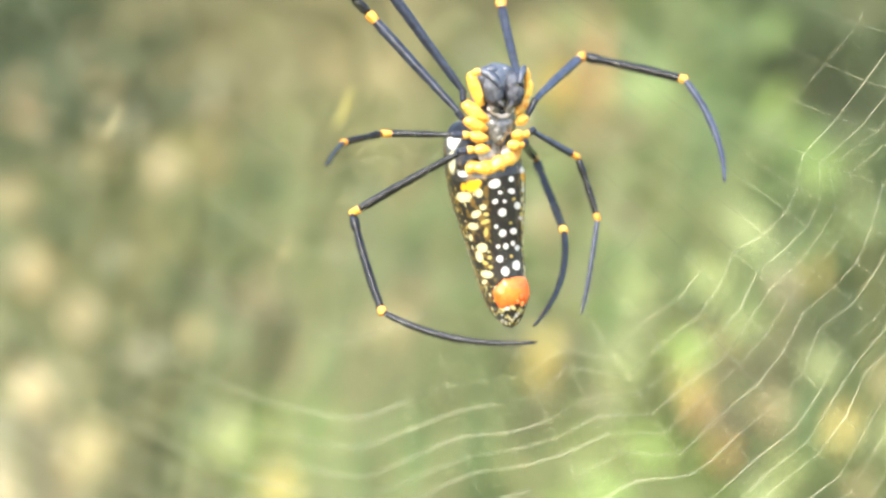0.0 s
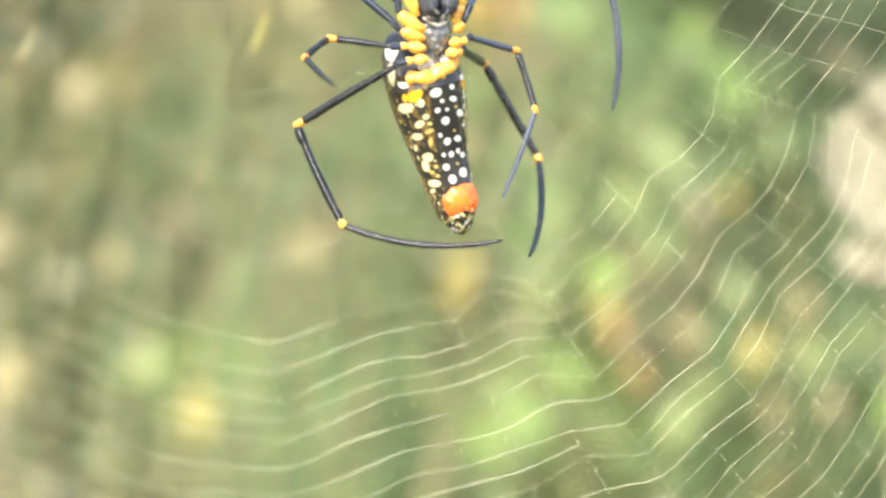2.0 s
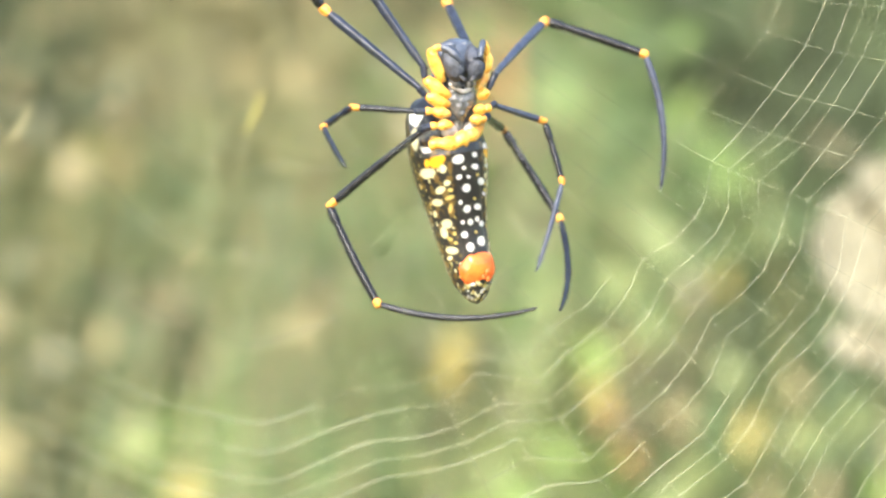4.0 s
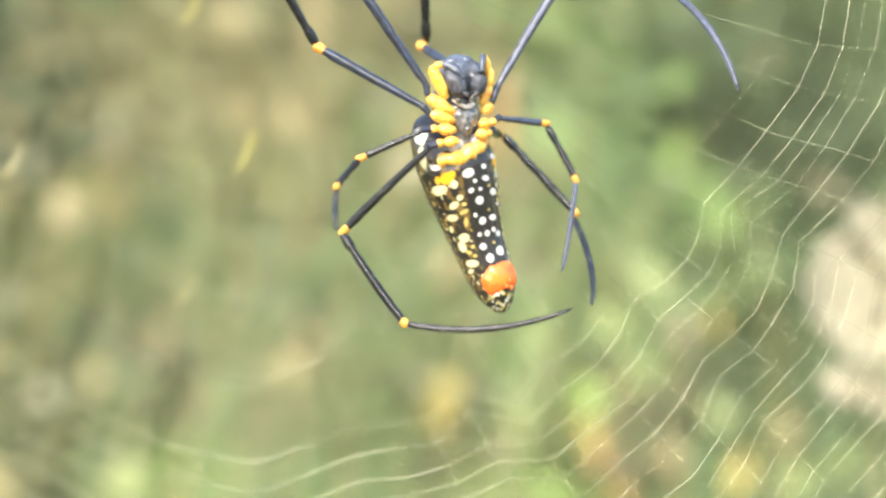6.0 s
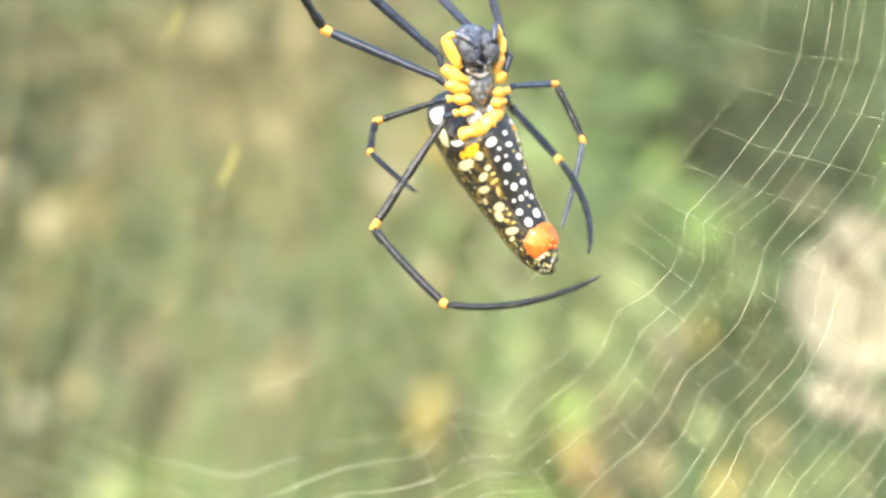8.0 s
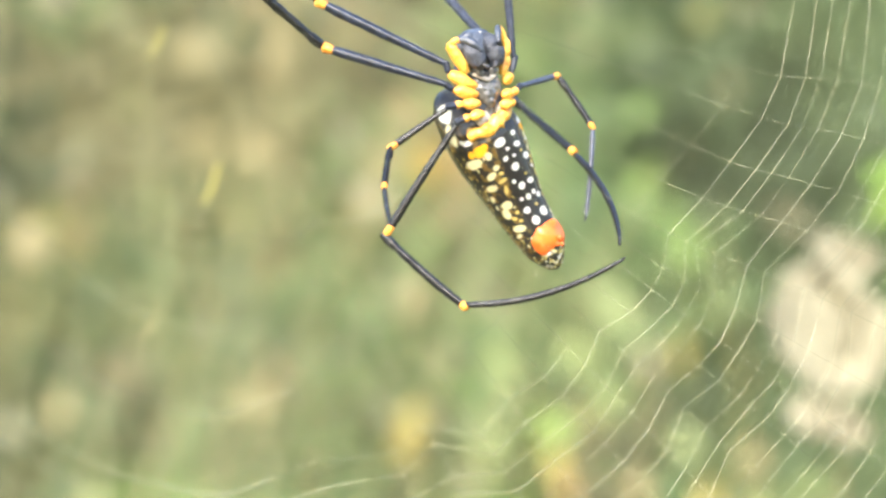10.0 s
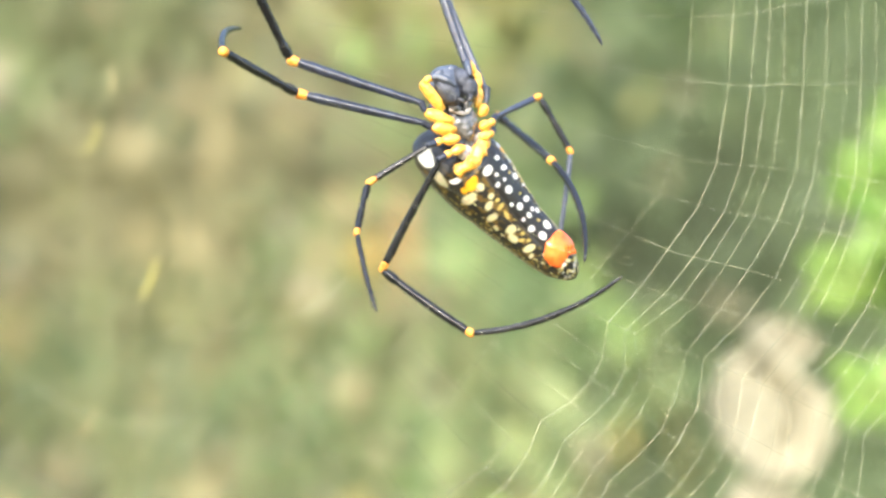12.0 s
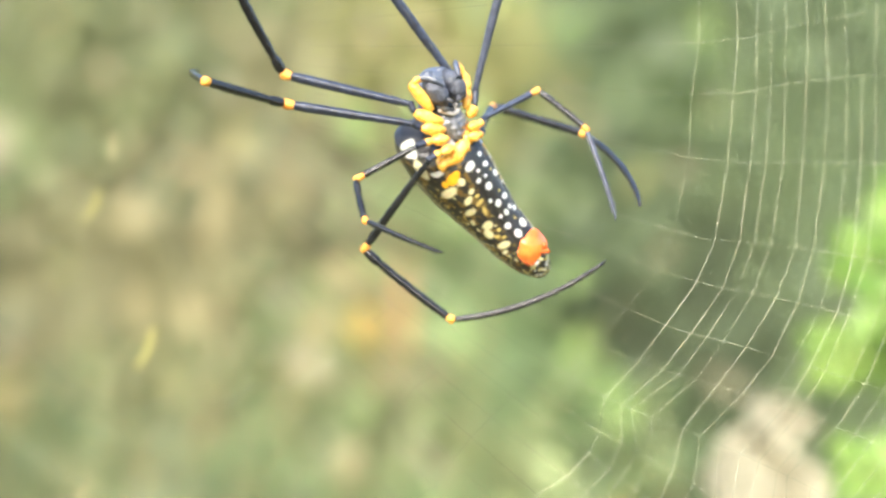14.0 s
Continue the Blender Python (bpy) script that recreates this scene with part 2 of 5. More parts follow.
YELLOW_LEAVES = [
    (-0.178, 2.17, 1.036, 0.041, 0.039, 0),
    (0.108, 2.22, 1.163, 0.029, 0.029, 0),
    (0.280, 2.18, 1.140, 0.019, 0.044, -30),
    (0.445, 2.19, 1.100, 0.020, 0.041, 20),
    (0.430, 2.25, 1.272, 0.016, 0.027, 5),
    (0.118, 2.20, 1.196, 0.027, 0.025, 0),
    (0.133, 2.24, 1.486, 0.026, 0.039, 0),
]
PALE_LEAVES = [
    (0.215, 2.23, 1.259, 0.027, 0.027, 0),
    (0.293, 2.15, 1.270, 0.028, 0.037, -20),
    (0.345, 2.21, 1.323, 0.029, 0.035, -20),
    (0.340, 2.22, 1.214, 0.022, 0.035, 0),
    (-0.240, 2.20, 1.090, 0.038, 0.035, 0),
    (0.170, 2.29, 1.041, 0.039, 0.033, 0),
    (0.358, 2.21, 1.015, 0.038, 0.032, 0),
    (0.202, 2.28, 1.154, 0.033, 0.036, 0),
    (0.276, 2.29, 1.008, 0.033, 0.033, 0),
    (0.398, 2.26, 1.042, 0.029, 0.033, 0),
    (0.567, 2.19, 1.112, 0.025, 0.028, 0),
    (0.436, 2.25, 1.167, 0.029, 0.029, 0),
    (0.530, 2.26, 1.088, 0.026, 0.039, 10),
]
LIME_LEAVES = [
    (0.617, 2.25, 1.023, 0.036, 0.039, -20),
    (0.435, 2.23, 1.391, 0.022, 0.038, 15),
    (0.368, 2.15, 1.460, 0.019, 0.034, 25),
    (0.407, 2.21, 1.423, 0.020, 0.035, 25),
    (0.237, 2.22, 1.073, 0.026, 0.038, -35),
    (0.184, 2.20, 1.024, 0.032, 0.044, -40),
    (0.137, 2.17, 1.002, 0.031, 0.038, -30),
    (0.271, 2.18, 1.186, 0.031, 0.038, -30),
]
CREAM_LEAVES = [
    (0.377, 2.17, 1.260, 0.021, 0.031, 0),
    (0.069, 2.17, 1.437, 0.030, 0.028, 0),
    (-0.284, 2.20, 1.684, 0.035, 0.048, 0),
    (-0.505, 2.17, 1.020, 0.070, 0.084, 20),
]
RUSSET_LEAVES = [
    (0.310, 2.17, 1.074, 0.020, 0.026, 0),
    (0.179, 2.22, 1.500, 0.017, 0.080, -3),
    (0.283, 2.18, 1.121, 0.015, 0.023, -25),
]

PLANTS = {
    "tan": (TAN_LEAVES, "dry tan leaves on a thin withered shrub", DRY_STALK),
    "yellow": (YELLOW_LEAVES, "yellowing rounded leaves on a slender shrub", TWIG),
    "pale": (PALE_LEAVES, "pale green rounded leaves on a slender shrub", TWIG),
    "cream": (CREAM_LEAVES, "bleached cream coloured dry leaves on a stalk", DRY_STALK),
    "lime": (LIME_LEAVES, "sunlit lime green leaves on a leafy shrub", TWIG),
    "russet": (RUSSET_LEAVES, "russet brown withered leaves hanging on a shrub", DRY_STALK),
}


def build_plant(colour, leaves, label, stem_mat, mesh):
    rng = random.Random(colour + str(len(leaves)))
    cx = sum(l[0] for l in leaves) / len(leaves)
    cy = sum(l[1] for l in leaves) / len(leaves) + 0.12
    top = max(l[2] for l in leaves)
    plant = new("shrub")
    plant.location = (cx, cy, 0)
    tagged(plant, label, "shrub", group="shrubs behind the web")
    bm = bmesh.new()
    pts = [(0.03 * math.sin(k * 1.3 + cx * 9), 0.02 * math.cos(k * 1.7), (top + 0.05) * k / 9 - 0.02) for k in range(10)]
    tube(bm, pts, [0.005 - 0.0004 * k for k in range(10)], 7)
    part("stem", bm, stem_mat, plant)
    for x, y, z, rx, rz, lean in leaves:
        ob = part("leaf", mesh, None, plant)
        m = pose(x - cx, y - cy, z, rng.uniform(-22, 22), lean + rng.uniform(-8, 8), rng.uniform(-28, 28))
        ob.matrix_local = m @ Matrix.Diagonal((rx * 0.64, rx * 0.7, rz * 0.66, 1))
        foot = Vector((x - cx, y - cy, z)) + Vector((0, 0, -rz * 0.9))
        k = max(0.05, min(top, z - 0.12)) / (top + 0.05)
        start = Vector((0.03 * math.sin(k * 9 * 1.3 + cx * 9), 0, k * (top + 0.05)))
        bm = bmesh.new()
        mid = (start + foot) / 2 + Vector((0, 0.03, -0.03))
        tube(bm, [start, mid, foot], [0.003, 0.0022, 0.0014], 5)
        part("twig", bm, stem_mat, plant)


def build_plants():
    for colour, (leaves, label, stem_mat) in PLANTS.items():
        mesh = leaf_mesh(colour + "_leaf", LEAF[colour])
        order = sorted(leaves)
        group = [order[0]]
        for l in order[1:]:
            if l[0] - group[0][0] > 0.26:
                build_plant(colour, group, label, stem_mat, mesh)
                group = []
            group.append(l)
        build_plant(colour, group, label, stem_mat, mesh)


build_plants()


BLADE = np.array([(0, 0, -1), (0.8, 0.2, -0.3), (0.7, 0.15, 0.4), (0, -0.1, 1), (-0.7, 0.15, 0.4), (-0.8, 0.2, -0.3), (0, 0, 0)])


def leaf_cloud(name, label, mat, places, size, seed):
    """A growth too dense to count: small pointed leaves, each folded a little and turned its own way."""
    rng = np.random.RandomState(seed)
    n = len(places)
    ax, ay, az = rng.uniform(-0.55, 0.3, n), rng.uniform(-1.3, 1.3, n), rng.uniform(-0.6, 0.6, n)
    w = size * rng.uniform(0.5, 1.2, n)
    scale = np.stack([w, w, w * rng.uniform(1.0, 2.4, n)], 1)
    p = BLADE[None] * scale[:, None]
    for a, (i, k) in ((ax, (1, 2)), (ay, (2, 0)), (az, (0, 1))):
        c, q = np.cos(a)[:, None], np.sin(a)[:, None]
        p[..., i], p[..., k] = c * p[..., i] - q * p[..., k], q * p[..., i] + c * p[..., k]
    p += np.asarray(places)[:, None]
    fan = np.array([(6, e, (e + 1) % 6) for e in range(6)])
    faces = (fan[None] + 7 * np.arange(n)[:, None, None]).reshape(-1, 3)
    me = bpy.data.meshes.new(name)
    me.from_pydata(p.reshape(-1, 3).tolist(), [], faces.tolist())
    me.materials.append(mat)
    tagged(new(name, me), label, "foliage", kind="stuff")


# what grows where on the face of the thicket: kind, x, z, reach along x and z
GROWTH = [
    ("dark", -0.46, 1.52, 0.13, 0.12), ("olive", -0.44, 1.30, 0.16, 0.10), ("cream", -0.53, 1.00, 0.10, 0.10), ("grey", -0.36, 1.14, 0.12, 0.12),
    ("tan", -0.23, 1.56, 0.14, 0.12), ("tan", -0.08, 1.62, 0.14, 0.12), ("yellow", -0.30, 1.40, 0.05, 0.04), ("deep", -0.13, 1.26, 0.14, 0.05), ("olive", -0.22, 1.32, 0.16, 0.06),
    ("olive", -0.05, 1.43, 0.16, 0.07), ("lime", -0.22, 1.07, 0.08, 0.04), ("grey", -0.03, 1.19, 0.10, 0.09), ("green", 0.04, 1.25, 0.05, 0.14),
]
GROWTH += [
    ("green", -0.02, 1.06, 0.12, 0.06), ("grey", 0.15, 1.16, 0.08, 0.08), ("pale", 0.31, 1.33, 0.07, 0.07), ("green", 0.26, 1.27, 0.08, 0.05), ("green", 0.27, 1.55, 0.08, 0.10),
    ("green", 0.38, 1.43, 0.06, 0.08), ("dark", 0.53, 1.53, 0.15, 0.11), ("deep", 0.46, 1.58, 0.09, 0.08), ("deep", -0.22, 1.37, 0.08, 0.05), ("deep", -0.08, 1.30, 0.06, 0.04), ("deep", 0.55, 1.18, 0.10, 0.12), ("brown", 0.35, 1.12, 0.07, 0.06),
    ("lime", 0.24, 1.05, 0.10, 0.04), ("yellow", 0.30, 1.17, 0.04, 0.04), ("pale", 0.17, 1.38, 0.06, 0.10), ("olive", -0.18, 1.76, 0.12, 0.08),
]
GROWTH += [
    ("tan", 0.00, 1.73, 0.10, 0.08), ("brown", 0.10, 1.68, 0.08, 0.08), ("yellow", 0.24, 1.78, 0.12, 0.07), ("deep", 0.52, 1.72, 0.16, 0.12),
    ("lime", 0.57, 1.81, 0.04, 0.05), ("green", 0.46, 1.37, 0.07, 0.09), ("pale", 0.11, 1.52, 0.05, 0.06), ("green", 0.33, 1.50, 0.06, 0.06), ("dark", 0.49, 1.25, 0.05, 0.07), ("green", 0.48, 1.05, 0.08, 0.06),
    ("green", 0.03, 1.30, 0.03, 0.10), ("green", 0.035, 1.20, 0.028, 0.07), ("brown", 0.19, 1.40, 0.022, 0.05), ("brown", -0.23, 1.24, 0.10, 0.05), ("deep", -0.21, 1.20, 0.10, 0.04),
    ("russet", 0.17, 1.50, 0.022, 0.10), ("pale", 0.06, 1.47, 0.07, 0.06), ("pale", 0.22, 1.64, 0.09, 0.06), ("pale", -0.30, 1.71, 0.05, 0.06), ("deep", 0.78, 1.40, 0.12, 0.30), ("olive", -0.70, 1.30, 0.12, 0.30),
]
GROWTH_LABEL = {
    "olive": "olive green grass and leaves of the thicket", "tan": "dry tan grass and leaves of the thicket", "grey": "dusty grey green leaves of the thicket",
    "brown": "withered brown leaves of the thicket", "green": "soft green leaves of the thicket", "pale": "pale green sunlit leaves of the thicket",
    "lime": "bright lime green leaves of the thicket", "yellow": "yellowing leaves of the thicket", "russet": "russet withered leaves of the thicket",
    "cream": "bleached cream leaves of the thicket", "deep": "deep green leaves of the thicket", "dark": "dark green leaves of the thicket",
}


def build_thicket():
    rng = np.random.RandomState(7)
    n = 64000
    p = np.stack([rng.uniform(-0.85, 1.0, n), rng.uniform(2.40, 2.68, n), rng.uniform(0.75, 2.05, n)], 1)
    p[:, 1] += [0.06 * noise.noise(Vector((x * 3.1, 0, z * 3.1))) for x, y, z in p]
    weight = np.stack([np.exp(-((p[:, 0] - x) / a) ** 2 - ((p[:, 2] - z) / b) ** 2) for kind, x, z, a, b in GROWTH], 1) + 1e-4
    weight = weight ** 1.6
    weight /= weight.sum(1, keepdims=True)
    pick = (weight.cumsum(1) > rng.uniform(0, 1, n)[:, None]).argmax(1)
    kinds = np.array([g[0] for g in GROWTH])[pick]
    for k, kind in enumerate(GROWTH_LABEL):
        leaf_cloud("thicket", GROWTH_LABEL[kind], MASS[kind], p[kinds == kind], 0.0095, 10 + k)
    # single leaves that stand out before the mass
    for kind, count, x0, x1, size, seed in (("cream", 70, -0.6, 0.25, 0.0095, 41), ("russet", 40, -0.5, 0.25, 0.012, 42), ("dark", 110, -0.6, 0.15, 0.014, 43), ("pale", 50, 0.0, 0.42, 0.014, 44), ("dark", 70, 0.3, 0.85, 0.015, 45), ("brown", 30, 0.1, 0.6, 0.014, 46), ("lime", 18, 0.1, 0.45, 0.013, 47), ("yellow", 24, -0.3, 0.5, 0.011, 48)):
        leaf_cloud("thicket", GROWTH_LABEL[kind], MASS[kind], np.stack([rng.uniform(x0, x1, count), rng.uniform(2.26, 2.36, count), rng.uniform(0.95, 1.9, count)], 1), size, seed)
    # the same growth goes on to both sides, above, below and behind
    rest = []
    for x0, x1, z0, z1, y0, y1, count in ((-2.6, -0.85, 0, 2.3, 2.35, 2.8, 7000), (1.0, 2.8, 0, 2.3, 2.35, 2.8, 7000), (-0.85, 1.0, 0, 0.75, 2.35, 2.7, 3000), (-0.85, 1.0, 2.05, 2.5, 2.4, 2.8, 1600), (-0.9, 1.1, 0.6, 2.1, 2.64, 2.9, 6000)):
        rest.append(np.stack([rng.uniform(x0, x1, count), rng.uniform(y0, y1, count), rng.uniform(z0, z1, count)], 1))
    rest = np.concatenate(rest)
    leaf_cloud("thicket", "olive green outer growth of the thicket", MASS["olive"], rest[rest[:, 0] < 0.1], 0.023, 31)
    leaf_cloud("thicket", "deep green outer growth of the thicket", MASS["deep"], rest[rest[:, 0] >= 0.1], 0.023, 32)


build_thicket()


def build_dry_leaf():
    """The bleached, curled leaf and the crumpled scraps hanging under it."""
    root = new("dry_leaf")
    root.location = (0.1757, 0.46, 1.2896)
    tagged(root, "bleached cream dry leaf curled on a thin stalk", "dry leaf")
    pieces = (("blade", 0.0000, 0.0000, 0.0212, 0.0243, 1), ("lower_blade", -0.0050, -0.0311, 0.0106, 0.0074, 2), ("lower_blade", 0.0071, -0.0347, 0.0078, 0.0085, 3), ("upper_blade", 0.0057, 0.0269, 0.0120, 0.0085, 4))
    for name, cx, cz, w, h, seed in pieces:
        bm = bmesh.new()
        rows = []
        for i in range(25):
            v = i / 12 - 1
            half = math.sqrt(max(0.02, 1 - v * v)) * (1 + 0.22 * noise.noise(Vector((v * 2.4, seed, 0))))
            row = []
            for j in range(25):
                u = j / 12 - 1
                # cupped blade with its edge rolled over in an arc on one side
                roll = math.exp(-((math.hypot(u + 0.25, v - 0.1) - 0.72) / 0.13) ** 2) * max(0.0, min(1.0, (u + 0.1) * 2.5))
                y = 0.45 * w * (u * half) ** 2 - 0.42 * w * roll + 0.09 * w * noise.noise(Vector((u * 1.9, v * 1.9, seed * 5)))
                lean = 0.25 * v * w
                row.append(bm.verts.new((cx + u * half * w - lean, -y, cz + v * h)))
            rows.append(row)
        for i in range(24):
            for j in range(24):
                bm.faces.new((rows[i][j], rows[i][j + 1], rows[i + 1][j + 1], rows[i + 1][j]))
        ob = part(name, bm, BLEACHED, root)
        so = ob.modifiers.new("thickness", "SOLIDIFY")
        so.thickness = 0.0004
    bm = bmesh.new()
    tube(bm, [(0.03, 0.05, -1.310), (0.02, 0.03, -0.6), (0.008, 0.01, -0.05), (0.003, 0.005, -0.01), (0.004, 0.003, 0.022)], [0.0016, 0.0012, 0.0008, 0.0006, 0.0004], 7)
    part("stalk", bm, DRY_STALK, root)


build_dry_leaf()


def build_fern():
    """Bright fern: fronds arching out of one stem, with paired leaflets."""
    fern = new("fern")
    fern.location = (0.370, 0.48, 0)
    tagged(fern, "bright sunlit green fern with lobed fronds", "fern")
    mesh = leaf_mesh("leaflet", LEAF["fern"], lobes=0.12)
    rng = random.Random(5)
    # where each frond begins and ends, across and up
    fronds = (((-0.083, 1.341), (-0.156, 1.380)), ((-0.083, 1.332), (-0.158, 1.343)), ((-0.083, 1.351), (-0.146, 1.387)), ((-0.080, 1.291), (-0.157, 1.299)), ((-0.101, 1.362), (-0.126, 1.412)), ((-0.083, 1.347), (-0.154, 1.359)), ((-0.092, 1.351), (-0.136, 1.368)))
    for k, ((x0, z0), (x1, z1)) in enumerate(fronds):
        base, tip = Vector((x0, 0.004 * k, z0)), Vector((x1, 0.03 * math.sin(k * 2.1), z1))
        mid = (base + tip) / 2 + Vector((0.004, 0.0, 0.006))
        pts = [((1 - q) ** 2) * base + 2 * q * (1 - q) * mid + q * q * tip for q in [n / 21 for n in range(22)]]
        bm = bmesh.new()
        tube(bm, [(0.012, 0.01, z0 - 0.05), (0.012, 0.006, z0 - 0.02)] + pts, [0.0015] * 2 + [0.0014 - 0.00004 * n for n in range(22)], 6)
        part("rachis", bm, TWIG, fern)
        for n in range(1, 22):
            size = 0.0112 * (1 - 0.016 * n) * rng.uniform(0.8, 1.15)
            d = (pts[n] - pts[n - 1]).normalized()
            for side in (-1, 1):
                ob = part("leaflet", mesh, None, fern)
                lean = math.degrees(math.atan2(d.x, d.z)) + side * rng.uniform(42, 70)
                m = Matrix.Translation(pts[n]) @ pose(0, 0, 0, rng.uniform(-28, 12), lean, rng.uniform(-25, 25))
                ob.matrix_local = m @ Matrix.Translation((0, 0, size)) @ Matrix.Diagonal((size * 0.55, size * 0.4, size, 1))
    bm = bmesh.new()
    tube(bm, [(0.03, 0.03, -0.02), (0.02, 0.02, 0.5), (0.012, 0.012, 1.0), (0.012, 0.01, 1.36)], [0.004, 0.0034, 0.0026, 0.0012], 8)
    part("stem", bm, TWIG, fern)


build_fern()


def build_grass():
    """Tall thin blades standing before the thicket on its dry side."""
    rng = random.Random(8)
    for gx in (-0.42, -0.30, -0.21, -0.10, 0.02):
        tuft = new("grass_tuft")
        tuft.location = (gx, 2.10, 0)
        tagged(tuft, "tuft of tall thin olive grass blades", "grass", group="grass tufts")
        for k in range(9):
            h = rng.uniform(1.15, 1.75)
            x, y = rng.uniform(-0.09, 0.09), rng.uniform(-0.15, 0.15)
            lean, turn = rng.uniform(-0.35, 0.75), rng.uniform(-0.5, 0.5)
            bm = bmesh.new()
            rows = []
            for q in range(10):
                f = q / 9
                w = 0.003 * (1 - f) ** 0.6 + 0.0003
                p = Vector((x * (0.4 + f) + lean * f * f * h * 0.5, y + 0.03 * f, f * h - 0.02))
                d = Vector((math.cos(turn), math.sin(turn), 0)) * w
                rows.append((bm.verts.new(p - d), bm.verts.new(p + Vector((0, 0.3 * w, 0))), bm.verts.new(p + d)))
            for a, c in zip(rows, rows[1:]):
                bm.faces.new((a[0], a[1], c[1], c[0]))
                bm.faces.new((a[1], a[2], c[2], c[1]))
            part("blade", bm, LEAF[rng.choice(("green", "tan", "pale", "tan"))], tuft)


build_grass()


def build_straw(x, z, size, lean, mat):
    """A dry sliver of leaf caught in the loose threads behind the web, hung on a thread from above and held by one below."""
    root = new("straw_fragment")
    root.location = (x, 0.14, z)
    tagged(root, "thin dry straw-yellow leaf sliver caught in silk", "straw", group="straw fragments in the silk")
    bm = bmesh.new()
    slope = math.tan(radians(lean))
    n = 14
    rows = []
    for k in range(n + 1):
        f = k / n
        half = 0.055 * size * (0.15 + math.sin(math.pi * (0.1 + 0.8 * f)) ** 0.8) * (1 + 0.25 * math.sin(k * 2.3 + lean))
        c = Vector((slope * size * (f - 0.5) + 0.05 * size * math.sin(f * 5), 0.04 * size * math.sin(f * 4), size * (f - 0.5)))
        rows.append([bm.verts.new(c + Vector((half * d, half * e, 0))) for d, e in ((-1, 0.2), (-0.4, -0.35), (0.5, -0.3), (1, 0.25), (0.1, 0.4))])
    for a, c in zip(rows, rows[1:]):
        for k in range(5):
            bm.faces.new((a[k], a[(k + 1) % 5], c[(k + 1) % 5], c[k]))
    bm.faces.new(rows[0][::-1])
    bm.faces.new(rows[-1])
    part("sliver", bm, mat, root)
    for end, far in ((0.5, Vector((0.05, 0.03, 0.6))), (-0.5, Vector((-0.02, 0.02, -z)))):
        bm = bmesh.new()
        foot = Vector((slope * size * end, 0, size * end))
        tube(bm, [foot, foot.lerp(far, 0.5), far], 0.00002, 4)
        part("thread", bm, SILK, root)


for bit in (
    (-0.0355, 1.3192, 0.0090, 27, STRAW),
    (-0.0477, 1.3502, 0.0070, 30, STRAW),
    (-0.0483, 1.2884, 0.0062, 38, DRY_STALK),
    (-0.0438, 1.3632, 0.0064, 8, DRY_STALK),
    (-0.0859, 1.3165, 0.0080, 32, DRY_STALK),
    (-0.0214, 1.3102, 0.0042, -25, DRY_STALK),
    (-0.0918, 1.3073, 0.0032, 40, DRY_STALK),
):
    build_straw(*bit)


# ---- the spider's movement, in metres and degrees; legs: foot of the leg, then knee, ankle and tip, in mm ----
BODY_PATH = [
    (0.0, -0.0058, -0.0002, 1.3079, 0.3, -0.0, 22.6),
    (0.5, -0.0060, -0.0002, 1.3105, -1.3, -3.8, 22.7),
    (1.0, 0.0005, -0.0002, 1.3076, -0.7, -2.3, 22.7),
    (1.5, -0.0015, -0.0002, 1.3089, -1.2, -3.5, 22.7),
    (2.0, -0.0027, -0.0002, 1.3102, -1.4, -4.0, 22.7),
    (2.5, -0.0016, -0.0002, 1.3118, -0.8, -2.5, 22.7),
    (3.0, 0.0009, -0.0002, 1.3119, -1.0, -2.9, 22.8),
    (3.5, 0.0009, -0.0002, 1.3109, -0.5, -1.8, 22.8),
    (4.0, 0.0022, -0.0002, 1.3127, -0.9, -2.6, 22.8),
    (6.5, 0.0051, -0.0001, 1.3174, -3.3, -7.8, 23.2),
    (7.0, 0.0089, -0.0000, 1.3191, -3.8, -8.8, 23.3),
    (7.5, 0.0081, 0.0000, 1.3217, -2.4, -5.7, 23.1),
    (8.0, 0.0089, 0.0000, 1.3235, -3.6, -8.4, 23.3),
    (10.5, 0.0137, 0.0003, 1.3283, -6.8, -14.9, 24.1),
    (11.0, 0.0147, 0.0003, 1.3319, -7.9, -17.3, 24.4),
    (11.5, 0.0173, 0.0004, 1.3333, -7.9, -17.1, 24.4),
    (12.0, 0.0194, 0.0005, 1.3354, -8.6, -18.5, 24.7),
    (12.5, 0.0185, 0.0006, 1.3392, -8.5, -18.0, 24.7),
    (13.0, 0.0195, 0.0007, 1.3412, -9.4, -19.9, 25.0),
    (13.5, 0.0198, 0.0008, 1.3434, -8.7, -18.1, 24.8),
    (14.0, 0.0177, 0.0009, 1.3471, -9.5, -19.8, 25.1),
]
